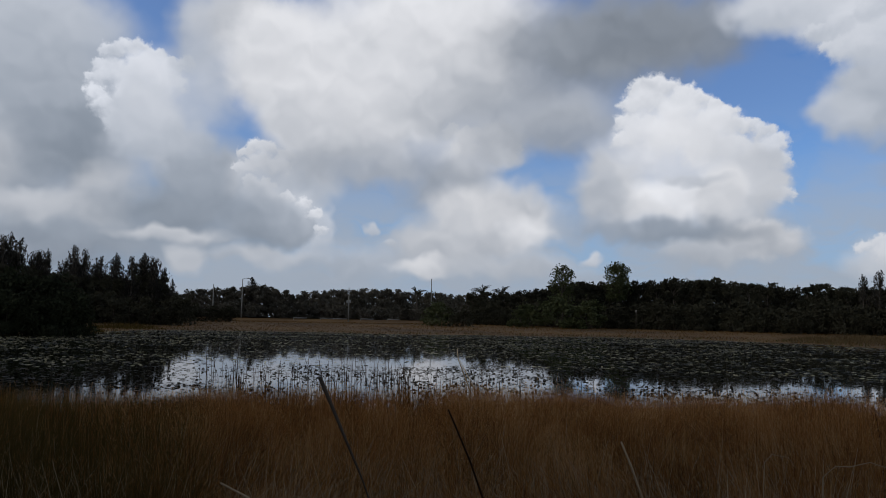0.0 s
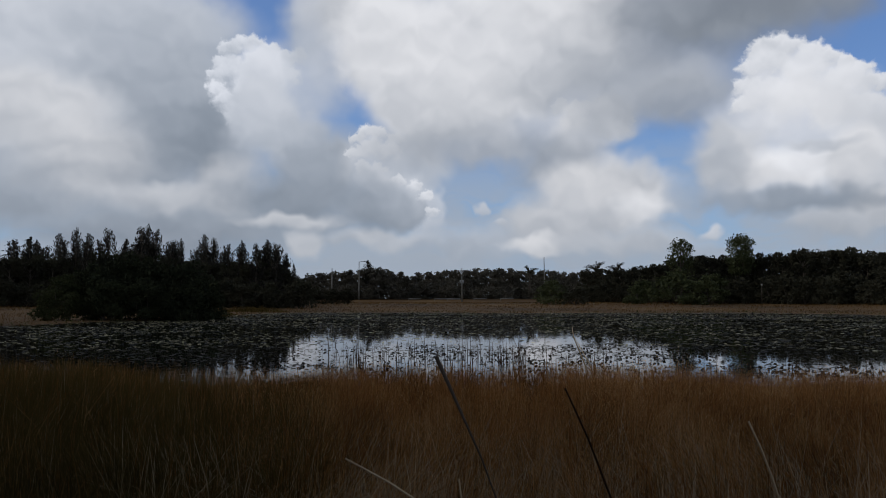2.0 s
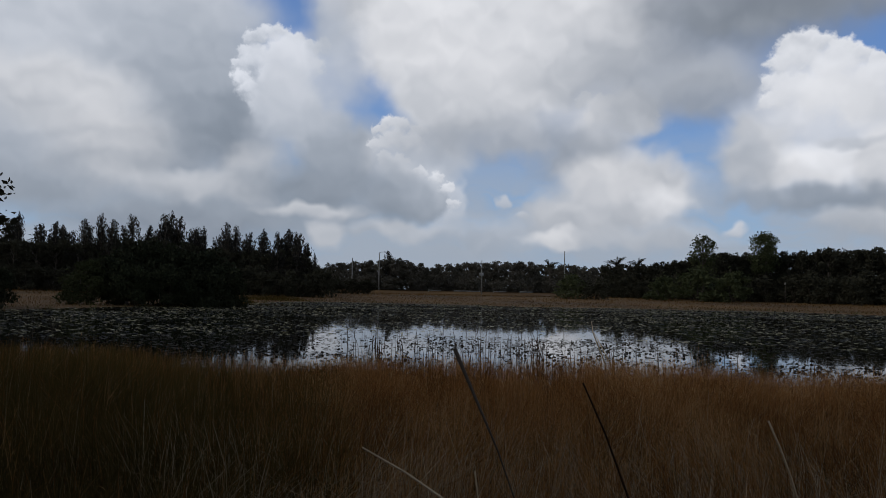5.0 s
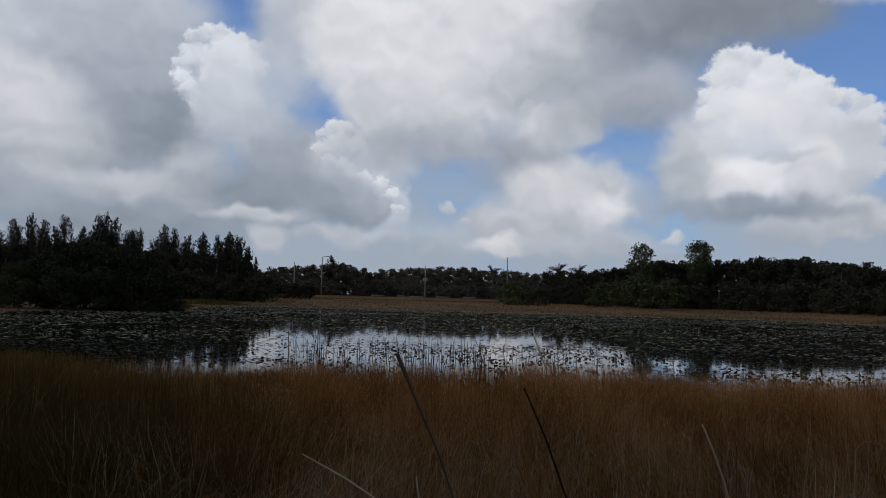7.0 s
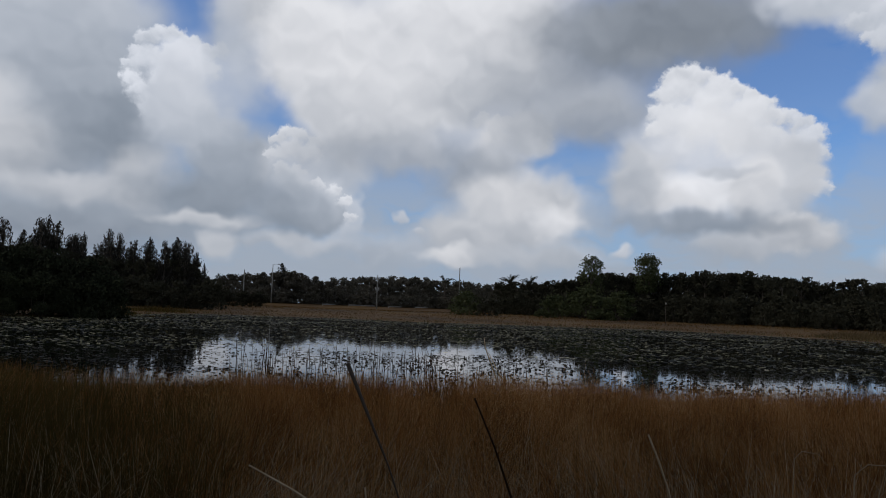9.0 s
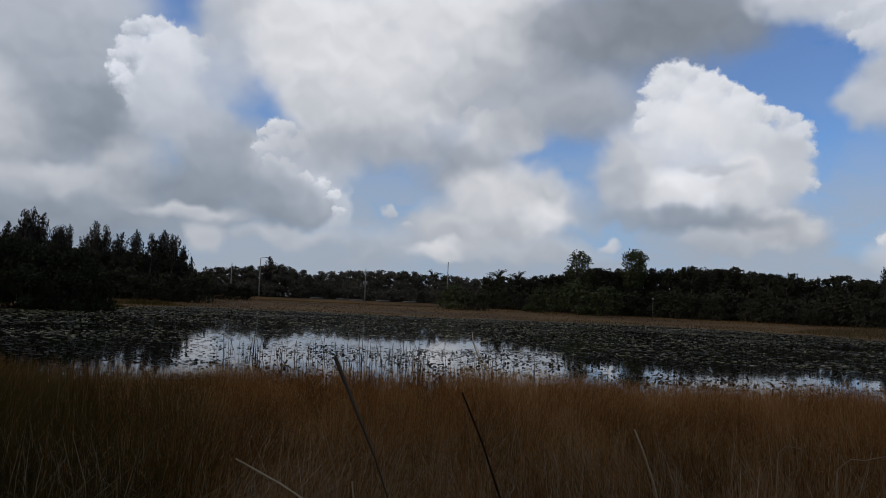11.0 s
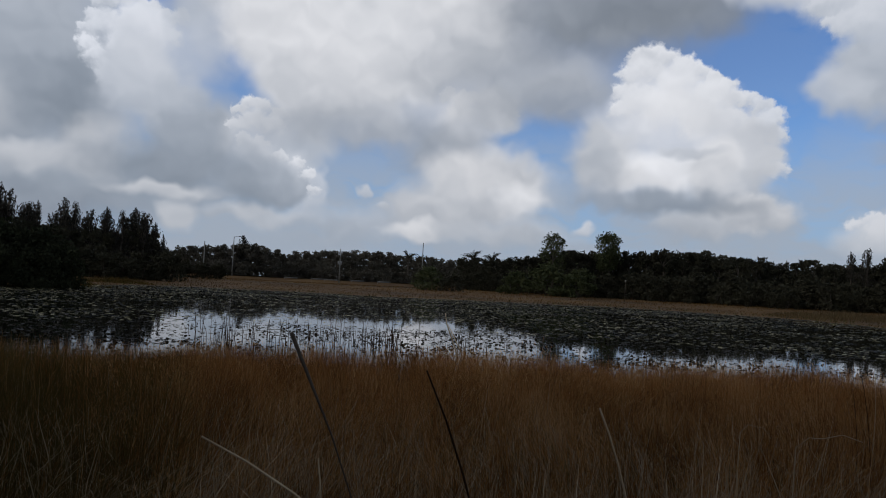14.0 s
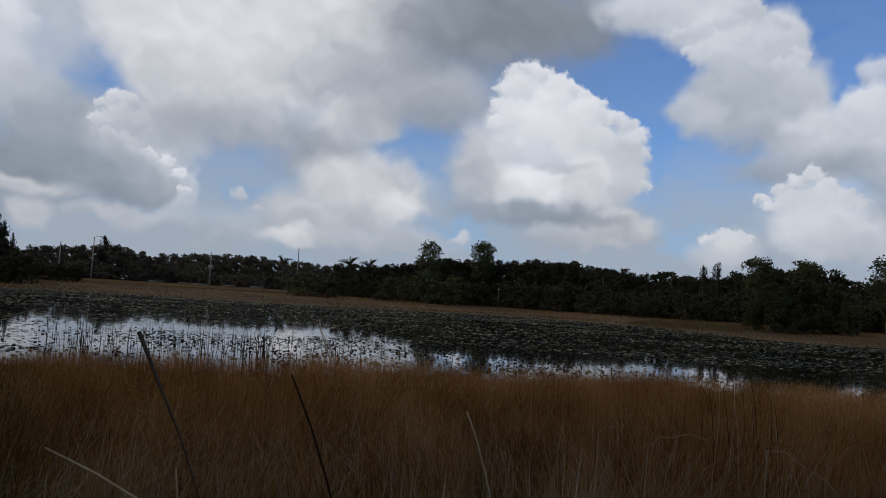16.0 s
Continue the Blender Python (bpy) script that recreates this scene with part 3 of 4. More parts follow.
def seed_heads(n, az0, az1, r0, tall):
    """Feathery heads at the tips of the dry grass, as many thin flecks."""
    x, y, r, az = spread(n, az0, az1, r0, 15.0, 1.5)
    keep = (r < pond_near(az) - 0.9) & (rng.uniform(0, 1, n) < 1 - 0.97 * ramp01((-15.0 - az) / 12.0)) & (rng.uniform(0, 1, n) < 0.62 + 0.5 * soft_noise(x, y, 1.3, 2.0))
    x, y, r = x[keep], y[keep], r[keep]
    z = height(x, y) + tall * stand_height(x, y, r) * rng.uniform(0.62, 1.0, len(x))
    heap = leaves(Heap(), np.stack([x, y, z], axis=1), 0.009 + 0.0017 * r, aspect=0.07, upright=1.6)
    return tagged(part("seed_heads", heap.mesh("seed_heads", M_SEED)), "feathery tan seed heads over the dry grass", "grass", kind="stuff")


field(112000, -52, 54, 2.2, 1.17, "dry_grass", "tall rust-brown dry grass in front of the pond")
field(118000, -52, 54, 9.3, 1.17, "dry_grass", "dense rust-brown grass along the near waterline", wide=0.0040, power=1.8)
field(62000, -52, -18, 2.2, 1.12, "green_grass", "dark olive sedge mixed into the dry grass", M_DARKSEDGE, 0.0040)
field(9000, -22, 20, 2.2, 0.92, "green_grass", "dark olive sedge tufts in the dry grass", M_DARKSEDGE, 0.0040)
field(12000, -52, 54, 2.2, 0.80, "green_grass", "short olive green grass among the dry stems", M_DARKSEDGE, 0.0045)
field(9000, -52, 54, 2.3, 1.0, "straw", "pale bleached straw stems leaning in the grass", M_STALK, 0.0030)
seed_heads(150000, -52, 54, 2.6, 1.20)
x, y, r, az = spread(22000, 54, 308, 1.2, 14.0)
tagged(blades(x, y, 0.8 * rng.uniform(0.6, 1.1, len(x)), 0.02 * rng.uniform(0.6, 1.2, len(x)), rng.uniform(0.05, 0.5, len(x)), M_GRASS, "dry_grass"), "tall dry brown grass of the near bank", "grass", kind="stuff")
x, y, r, az = spread(4200, -32, 52, 2.5, 6.6)
tagged(blades(x, y, 0.74 * rng.uniform(0.55, 1.15, len(x)), 0.0058 * rng.uniform(0.6, 1.5, len(x)), rng.uniform(0.1, 1.2, len(x)), M_STALK, "straw"), "tangle of pale bleached straw low in the grass", "grass", kind="stuff")

# the grass belt of the far bank
x, y, r, az = spread(95000, -58, 58, 60, 215, 1.1)
keep = r > pond_far(az) - 1.0 + 2.5 * soft_noise(x, y, 0.25)
x, y, r = x[keep], y[keep], r[keep]
tagged(blades(x, y, 0.36 * rng.uniform(0.4, 1.1, len(x)) * (1 + 0.35 * soft_noise(x, y, 0.11, 2.0)), 0.00042 * r * rng.uniform(0.7, 1.5, len(x)), rng.uniform(0.2, 1.1, len(x)), M_BANK, "bank_grass", fine=False),
       "golden brown grass belt along the far bank", "grass", kind="stuff")
x, y, r, az = spread(11000, -50, 60, 60, 120, 1.3)
edge = r - pond_far(az)
keep = (edge > -3.5) & (edge < 4) | ((az > 22) & (edge > -6) & (edge < 7))
x, y, r = x[keep], y[keep], r[keep]
tagged(blades(x, y, 0.34 * rng.uniform(0.5, 1.3, len(x)), 0.0008 * r * rng.uniform(0.8, 1.6, len(x)), rng.uniform(0.2, 1.0, len(x)), M_SEDGE, "sedge", fine=False),
       "green sedge fringe at the far waterline", "grass", kind="stuff")

for az0, az1, r0, r1, n, tall, mat, label in ((-26.0, -20.4, 111, 124, 1900, 0.95, M_DARKSEDGE, "low islet of dark sedge by the far bank"),
                                              (-27.0, -23.4, 90, 99, 900, 0.75, M_DARKSEDGE, "small dark sedge tuft at the waterline"),
                                              (24.0, 33.0, 92, 122, 3000, 1.15, M_STRAWREED, "taller tan reed grass on the far bank")):
    x, y, r, az = spread(n, az0, az1, r0, r1)
    off = np.hypot((2 * az - az0 - az1) / (az1 - az0), (2 * r - r0 - r1) / (r1 - r0)) + 0.25 * soft_noise(x, y, 0.7)
    x, y, r, off = x[off < 1], y[off < 1], r[off < 1], off[off < 1].clip(0, 1)
    tagged(blades(x, y, tall * (0.25 + 0.75 * (1 - off ** 2)) * rng.uniform(0.5, 1.1, len(x)), 0.0006 * r * rng.uniform(0.8, 1.5, len(x)), rng.uniform(0.1, 0.8, len(x)), mat, "sedge", fine=False), label, "grass", kind="stuff")


# ---- lily pads ----
def cover_of(az, r, x, y):
    """How densely the pads lie: thick along the far side and to the right, thin on the open water."""
    patch = 0.5 + 0.5 * soft_noise(x, y, 0.33)
    fine = 0.5 + 0.5 * soft_noise(x, y, 0.9, 4.0)
    d = np.interp(r, [12, 15, 18, 24, 34, 42, 52, 70, 90, 112], [0.95, 0.55, 0.38, 0.30, 0.28, 0.36, 0.48, 0.62, 0.85, 1.0])
    right = ramp01((az - 5.0) / 4.0) * ramp01((r - 27.0) / 5.0) * 0.50
    left = ramp01((-17.5 - az) / 4.0) * 0.46
    d = np.maximum(d, np.maximum(right, left))
    gap = ramp01((soft_noise(x, y * 2.2, 0.16, 1.0) + 0.75) / 0.45)
    return d * (0.35 + 0.85 * patch * fine + 0.25 * patch) * (0.25 + 0.75 * gap)


def pad_places(n, r0, r1, power):
    x, y, r, az = spread(n, -56, 58, r0, r1, power)
    keep = (r > pond_near(az) - 0.6) & (r < pond_far(az) + 0.5) & (rng.uniform(0, 1, n) < cover_of(az, r, x, y))
    return x[keep], y[keep], r[keep]


def pad_ring(sides=9):
    a = np.linspace(0.22, 2 * np.pi - 0.22, sides - 1)
    ring = np.stack([np.cos(a), np.sin(a), 0.05 * np.cos(3 * a)], axis=1)
    return np.concatenate([[[0.12, 0.0, -0.06]], ring])


def pads(x, y, r, name, grow, mat, stood):
    n, ring = len(x), pad_ring()
    turn = rng.uniform(0, 2 * np.pi, n)
    up = rng.uniform(0, 1, n) + stood - ramp01((r - 26) / 10) * 0.22
    size = grow * rng.uniform(0.6, 1.25, n) * np.where(up > 0.74, 0.55, 1.0)
    tilt = np.where(up > 0.74, rng.uniform(0.25, 1.1, n), rng.uniform(0.0, 0.10, n))
    lift = np.where(up > 0.74, rng.uniform(0.02, 0.10, n), rng.uniform(0.008, 0.025, n))
    p = ring[None] * size[:, None, None]
    c, s = np.cos(tilt)[:, None], np.sin(tilt)[:, None]
    px, pz = p[..., 0] * c - p[..., 2] * s, p[..., 0] * s + p[..., 2] * c
    c, s = np.cos(turn)[:, None], np.sin(turn)[:, None]
    v = np.stack([x[:, None] + px * c - p[..., 1] * s, y[:, None] + px * s + p[..., 1] * c, lift[:, None] + pz], axis=-1)
    f = np.arange(v.shape[0] * v.shape[1]).reshape(n, -1)
    return part(name, mesh_from(name, v, f, mat))


x, y, r = pad_places(135000, 33, 113, 1.2)
lilies = pads(x, y, r, "lily_pads", 0.070 + 0.0009 * r, M_PAD, 0.0)
tagged(lilies, "olive lily pads floating densely on the pond", "lily pads", kind="stuff")
x, y, r = pad_places(56000, 11.5, 33, 1.4)
near = (r < 16.2) & (np.abs(np.degrees(np.arctan2(x, y)) - 5) < 30)
single = np.flatnonzero(near)[:280]
rest = np.ones(len(x), dtype=bool)
rest[single] = False
# these pads get the dark colour that stands in for backlight
pads(x[rest], y[rest], r[rest], "lily_pads_near_shore", 0.085 + 0 * r[rest], M_PAD_BACKLIT, 0.22).parent = lilies
shapes = []
for k in range(6):
    ring = pad_ring(10) * 0.11 * (0.75 + 0.1 * k)
    ring[:, 2] += 0.012 * np.sin(np.arange(10) * 1.9 + k)
    shapes.append(mesh_from("lily_pad", ring, np.arange(10).reshape(1, 10), M_PAD))
for k in single:
    pad = part("lily_pad", shapes[rng.integers(0, 6)], lilies)
    pad.location = (x[k], y[k], rng.uniform(0.012, 0.06))
    pad.rotation_euler = (rng.normal(0, 0.12), rng.normal(0, 0.12), rng.uniform(0, 6.28))


# ---- trees ----
def limb(heap, start, end, r0, r1, sag=0.3, sides=5):
    start, end = np.array(start, float), np.array(end, float)
    mid = (start + end) / 2 + rng.normal(0, sag, 3)
    heap.tube([start, mid, end], [r0, (r0 + r1) / 2, r1], sides)


def clumps(heap, centres, radius, count, size, squash=0.75, **more):
    pts = np.repeat(np.asarray(centres, float), count, axis=0)
    d = rng.normal(size=pts.shape)
    d /= np.linalg.norm(d, axis=1)[:, None]
    d *= (rng.uniform(0.25, 1.0, len(pts)) ** 0.5 * np.repeat(np.asarray(radius, float) * np.ones(len(centres)), count))[:, None]
    d[:, 2] *= squash
    return leaves(heap, pts + d, size, **more)


def thing(name, label, category, group=""):
    return tagged(new(name), label, category, group)


def broadleaf(name, label, mat, width=4.0, low=0.20, n=44, leaf=0.27, per=48):
    """A tree 10 m high: tapered trunk, limbs, and a crown of many leaf clumps."""
    tree = thing(name, label, "tree")
    wood, crown = Heap(), Heap()
    bend = rng.normal(0, 0.25, 2)
    wood.tube([(0, 0, -0.3), (bend[0] * 0.4, bend[1] * 0.4, 1.6), (bend[0], bend[1], 4.2), (bend[0] * 1.5, bend[1] * 1.3, 7.4)], [0.26, 0.19, 0.14, 0.05], 8)
    centres = []
    for k in range(n):
        a, u = rng.uniform(0, 2 * np.pi), rng.uniform(0, 1)
        z = 10 * (low + (0.93 - low) * u)
        fat = math.sqrt(1 - abs((u - 0.45) / 0.62) ** 2.6)
        rad = width * fat * math.sqrt(rng.uniform(0.2, 1.0)) * rng.uniform(0.85, 1.08)
        centres.append((rad * math.cos(a), rad * math.sin(a), z))
    for c in centres[:12]:
        limb(wood, (bend[0], bend[1], max(1.5, c[2] - 2.4)), c, 0.07, 0.02)
    clumps(crown, centres, rng.uniform(0.6, 1.25, n), per, leaf, 0.66)
    stray = np.array(centres)[rng.integers(0, n, 160)] + rng.normal(0, 0.32, (160, 3))
    leaves(crown, stray, leaf)
    part("trunk", wood.mesh("trunk", M_BARK, True), tree)
    part("crown", crown.mesh("crown", mat), tree)
    return tree


def casuarina(name, label):
    """A feathery pine-like tree 10 m high with several upright leaders."""
    tree = thing(name, label, "tree")
    wood, crown = Heap(), Heap()
    wood.tube([(0, 0, -0.3), (0.1, 0, 3), (0, 0.1, 6.5), (0.05, 0, 9.8)], [0.22, 0.16, 0.09, 0.02], 7)
    for k in range(52):
        u = 0.22 + 0.78 * ((k + rng.uniform(0, 1)) / 52) ** 0.9
        a = rng.uniform(0, 2 * np.pi)
        rad = (2.1 * (1 - u) ** 0.6 + 0.10) * rng.uniform(0.3, 1.1)
        tip = np.array((rad * math.cos(a), rad * math.sin(a), 10 * min(u + rng.uniform(-0.02, 0.03), 1.0)))
        root = np.array((0.25 * tip[0], 0.25 * tip[1], tip[2] - rng.uniform(1.0, 2.6)))
        limb(wood, root, tip, 0.035, 0.008, 0.06, 4)
        m = int(32 + 14 * (1 - u))
        f = rng.uniform(0.1, 1.05, m)[:, None]
        fluff = (0.30 * (1 - f) + 0.06) * rng.uniform(0.6, 1.2)
        leaves(crown, root + (tip - root) * f + rng.normal(size=(m, 3)) * fluff, 0.16, aspect=0.22, upright=2.2)
    part("trunk", wood.mesh("trunk", M_BARK, True), tree)
    part("crown", crown.mesh("crown", M_NEEDLE), tree)
    return tree


def shrub(name, label, mat, n=38, per=44, leaf=0.21):
    """A dense bush 5 m high and about 7 m wide, leafy down to the ground."""
    bush = thing(name, label, "bush")
    wood, crown = Heap(), Heap()
    centres = []
    for k in range(n):
        a, u = rng.uniform(0, 2 * np.pi), rng.uniform(0, 1)
        rad = 3.0 * math.sqrt(rng.uniform(0.05, 1)) * math.sqrt(max(1 - (0.93 * u) ** 2, 0.05))
        centres.append((rad * math.cos(a), rad * math.sin(a), 0.35 + 4.0 * u * rng.uniform(0.85, 1.08)))
    for c in centres[:10]:
        limb(wood, (c[0] * 0.15, c[1] * 0.15, -0.2), c, 0.06, 0.015)
    clumps(crown, centres, rng.uniform(0.55, 1.0, n), per, leaf, 0.8)
    stray = np.array(centres)[rng.integers(0, n, 260)] + rng.normal(0, 0.6, (260, 3))
    stray[:, 2] = np.abs(stray[:, 2])
    leaves(crown, stray, leaf)
    part("trunk", wood.mesh("trunk", M_BARK, True), bush)
    part("crown", crown.mesh("crown", mat), bush)
    return bush


def palm(name, label):
    """A palm 10 m high: ringed slim trunk and arching fronds of many leaflets."""
    tree = thing(name, label, "palm")
    wood, crown = Heap(), Heap()
    zs = np.linspace(-0.2, 8.3, 18)
    wood.tube([(0.25 * math.sin(z * 0.3), 0.1 * math.sin(z * 0.2), z) for z in zs], [0.17 - 0.006 * z + 0.012 * (k % 2) for k, z in enumerate(zs)], 8)
    for k in range(13):
        a, rise = k * 2.4 + rng.uniform(-0.2, 0.2), 0.30 + 1.15 * ((k * 5) % 13) / 12
        span = rng.uniform(2.1, 2.7)
        u = np.linspace(0, 1, 9)
        out, up = span * u * (math.cos(rise) + 0.25 * u), span * (u * math.sin(rise) * 1.1 - 0.42 * u ** 3.0) + 7.7
        spine = np.stack([0.15 + out * math.cos(a), out * math.sin(a), up], axis=1)
        limb(wood, spine[0], spine[4], 0.03, 0.015, 0.02, 4)
        for j in range(8):
            for side in (-1, 1):
                for half in (0.0, 0.5):
                    root = spine[j] + (spine[j + 1] - spine[j]) * half
                    length = 0.62 * (1 - 0.6 * abs(u[j] - 0.35))
                    tip = root + np.array((-math.sin(a) * side * length * 0.55 + math.cos(a) * 0.3, math.cos(a) * side * length * 0.55 + math.sin(a) * 0.3, -0.55 * length))
                    w = (spine[j + 1] - spine[j]) * 0.34
                    crown.add([root, root + w, tip + w * 0.2, tip], [(0, 1, 2, 3)])
    part("trunk", wood.mesh("trunk", M_BARK, True), tree)
    part("fronds", crown.mesh("fronds", M_LEAF), tree)
    return tree


MADE = {}
KINDS = {
    # the far kinds wear the leaf colour with the painted haze
    "far_a": (10.0, lambda: broadleaf("tree", "broadleaf tree with a broad even crown, haze painted into its leaves", M_LEAF_HAZE, 4.6)),
    "far_b": (10.0, lambda: broadleaf("tree", "broadleaf tree with a flat-topped spreading crown, haze painted into its leaves", M_LEAF_HAZE, 5.2, 0.34, 40)),
    "broad_a": (10.0, lambda: broadleaf("tree", "dense dark green broadleaf tree with a rounded crown", M_LEAF)),
    "broad_b": (10.0, lambda: broadleaf("tree", "dark broadleaf tree with a wide flat-topped crown", M_LEAF, 4.8, 0.28)),
    "broad_c": (10.0, lambda: broadleaf("tree", "dark broadleaf tree with an uneven ragged crown", M_LEAF, 3.5, 0.12, 40)),
    "airy": (10.0, lambda: broadleaf("tree", "tall open tree with pale olive leaves and visible limbs", M_LEAF_L, 1.8, 0.34, 56, 0.14, 50)),
    "oak": (10.0, lambda: broadleaf("tree", "tall round-headed olive green tree above the woods", M_LEAF_L, 2.0, 0.44, 64, 0.15, 70)),
    "big": (10.0, lambda: broadleaf("tree", "large dark broadleaf tree of the near bank; rear copies are unseen, added for shade", M_LEAF, 4.2, 0.10, 120, 0.10, 210)),
    "pine_a": (10.0, lambda: casuarina("casuarina_tree", "feathery dark casuarina tree with upright leaders")),
    "pine_b": (10.0, lambda: casuarina("casuarina_tree", "slim dark casuarina tree with ragged spires")),
    "pine_c": (10.0, lambda: casuarina("casuarina_tree", "dark casuarina tree with several thin tops")),
    "bush_a": (5.0, lambda: shrub("bush", "dense dark green bush leafy down to the ground", M_LEAF)),
    "far_bush": (5.0, lambda: shrub("bush", "low bush behind the road, haze painted into its leaves", M_LEAF_HAZE)),
    "bush_b": (5.0, lambda: shrub("bush", "broad dark bush at the foot of the woods", M_LEAF, 34)),
    "bush_c": (5.0, lambda: shrub("bush", "olive green bush beside the grass belt", M_LEAF_L, 42)),
    "dense_a": (5.0, lambda: shrub("bush", "dense dark mangrove-like bush leafy down to the water", M_THICKET, 54, 130, 0.13)),
    "dense_b": (5.0, lambda: shrub("bush", "broad dark bush at the pond's edge", M_THICKET, 60, 120, 0.13)),
    "dense_c": (5.0, lambda: shrub("bush", "dark olive bush at the pond's edge", M_OLIVE, 50, 130, 0.12)),
    "sapling": (5.0, lambda: shrub("bush", "leafy olive bush on the near shore", M_LEAF_L, 44, 90, 0.10)),
    "palm": (10.0, lambda: palm("palm_tree", "palm tree with arching fronds above the treeline")),
}


def plant(kind, az, r, top, wide=1.0, group=""):
    """Sets a plant of that kind at the bearing and distance, with its top at the elevation, in degrees."""
    tall, build = KINDS[kind]
    x, y, _ = polar(az, r)
    z = float(height(x, y)) - 0.03
    up = (EYE + r * math.tan(radians(top)) - z) / tall
    across = up * wide
    m = Matrix.Translation((x, y, z)) @ Matrix.Rotation(random.uniform(0, 6.28), 4, "Z") @ Matrix.Diagonal((across, across, up, 1))
    if kind not in MADE:
        MADE[kind] = build()
        MADE[kind].matrix_basis = m
        ob = MADE[kind]
    else:
        source = MADE[kind]
        keep_scale = source.scale.copy()
        source.scale = (1, 1, 1)
        ob = copy_thing(source, m)
        source.scale = keep_scale
    if group:
        tagged(ob, group=group)
    return ob


def thicket(name, label, az0, az1, r_at, el_at, n, size, mat):
    """Far-off foliage behind the nearer trees, too dense to tell apart."""
    az = rng.uniform(az0, az1, n)
    r = r_at(az) + rng.uniform(-5, 5, n)
    top = EYE + r * np.tan(np.radians(el_at(az) + 0.25 * np.sin(az * 5.1) * np.sin(az * 1.7)))
    x, y = r * np.sin(np.radians(az)), r * np.cos(np.radians(az))
    z = height(x, y)
    z = z + (top - z) * rng.uniform(0.02, 1.0, n)
    return tagged(part(name, leaves(Heap(), np.stack([x, y, z], axis=1), size).mesh(name, mat)), label, "woods", kind="stuff")


def jitter(a):
    return random.uniform(-a, a)


random.seed(11)
# far woods behind the road
FAR_AZ = [-20, -19.4, -18.6, -17.3, -16.3, -15.2, -13.9, -12.8, -12.0, -11.6, -10.5, -8.7, -7.0, -5.3, -3.5, -2.9, -0.9, 0.4, 1.5, 4, 9]
FAR_EL = [1.6, 1.6, 1.85, 1.98, 1.88, 2.1, 2.3, 2.0, 1.9, 1.45, 1.95, 2.08, 2.1, 2.25, 2.15, 1.95, 2.05, 1.9, 1.85, 2.0, 2.2]
az = -20.3
while az < 9:
    top = float(np.interp(az, FAR_AZ, FAR_EL))
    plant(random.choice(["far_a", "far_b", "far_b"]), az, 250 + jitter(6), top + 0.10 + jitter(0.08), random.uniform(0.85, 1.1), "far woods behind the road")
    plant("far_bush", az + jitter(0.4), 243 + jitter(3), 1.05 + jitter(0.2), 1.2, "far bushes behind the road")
    az += 0.85
plant("pine_c", -14.5, 246, 2.9, 1.9)
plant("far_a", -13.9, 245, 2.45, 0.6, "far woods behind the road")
# woods of the right bank
RIGHT_AZ = [1.7, 3.8, 5.5, 6.5, 7.6, 10.0, 12.2, 14.3, 15.5, 17.0, 18.1, 19.8, 21.2, 23.1, 24.6, 25.6, 26.8, 28, 29, 31.1, 33, 35, 37.2, 38.2, 39.6, 44, 50, 58]
RIGHT_EL = [2.0, 2.15, 2.2, 2.45, 2.6, 3.1, 3.0, 3.1, 3.2, 3.3, 3.1, 3.3, 2.98, 2.9, 2.6, 2.5, 2.92, 2.8, 2.55, 2.8, 3.3, 3.4, 3.3, 2.9, 2.6, 4.0, 3.6, 3.4]
az = 2.2
while az < 58:
    r = float(np.interp(az, [2, 10, 20, 30, 40, 58], [205, 182, 165, 150, 135, 110]))
    top = float(np.interp(az, RIGHT_AZ, RIGHT_EL))
    plant(random.choice(["broad_a", "broad_b", "broad_c", "broad_c"]), az, r + jitter(5), top + 0.12 + jitter(0.12), random.uniform(0.8, 1.0), "woods of the right bank")
    if az < 34:
        plant(random.choice(["broad_a", "broad_c"]), az + 0.6, r + 12 + jitter(4), top - 0.15 + jitter(0.2), random.uniform(0.8, 1.0), "woods of the right bank")
    plant(random.choice(["bush_a", "bush_b", "bush_b"]), az + jitter(0.5), r - 9 + jitter(3), top * 0.5 + jitter(0.25), random.uniform(0.85, 1.15), "bushes before the right woods")
    az += 1.25
plant("airy", 9.0, 172, 4.45, 0.95)
plant("oak", 13.1, 174, 4.6, 0.9)
plant("palm", 2.95, 204, 2.95, 1.15)
plant("palm", 4.45, 203, 2.85, 1.05)
plant("palm", 7.9, 200, 2.75, 0.85)
plant("palm", -2.1, 243, 2.65, 1.1)
plant("pine_a", 29.4, 148, 3.5, 1.05)
plant("pine_b", 30.3, 146, 3.75, 1.15)
plant("oak", 33.1, 138, 4.3, 0.95)
plant("airy", 36.0, 136, 4.2, 1.3)
plant("oak", 36.3, 140, 3.9, 1.0)
plant("airy", 41.0, 120, 4.6, 1.1)
plant("dense_c", 33.9, 103, 2.5, 0.8)
plant("dense_a", 35.6, 106, 2.9, 0.85)
plant("dense_c", 37.4, 108, 2.6, 0.85)
plant("bush_b", 38.0, 112, 2.2, 0.9)
plant("dense_b", 34.9, 99, 1.5, 0.85)
plant("bush_c", -0.4, 160, 1.35, 1.2)
plant("bush_b", 1.3, 158, 1.05, 1.3)
plant("bush_c", 8.7, 160, 1.9, 1.2)
plant("bush_c", 10.9, 158, 1.7, 1.1)
plant("bush_c", 6.2, 164, 1.3, 1.2)
thicket("undergrowth", "dense undergrowth behind the far trees, haze painted into its leaves", -21, 10, lambda a: 272 + 0 * a, lambda a: np.interp(a, FAR_AZ, FAR_EL) - 0.35, 12000, 0.7, M_LEAF_HAZE)
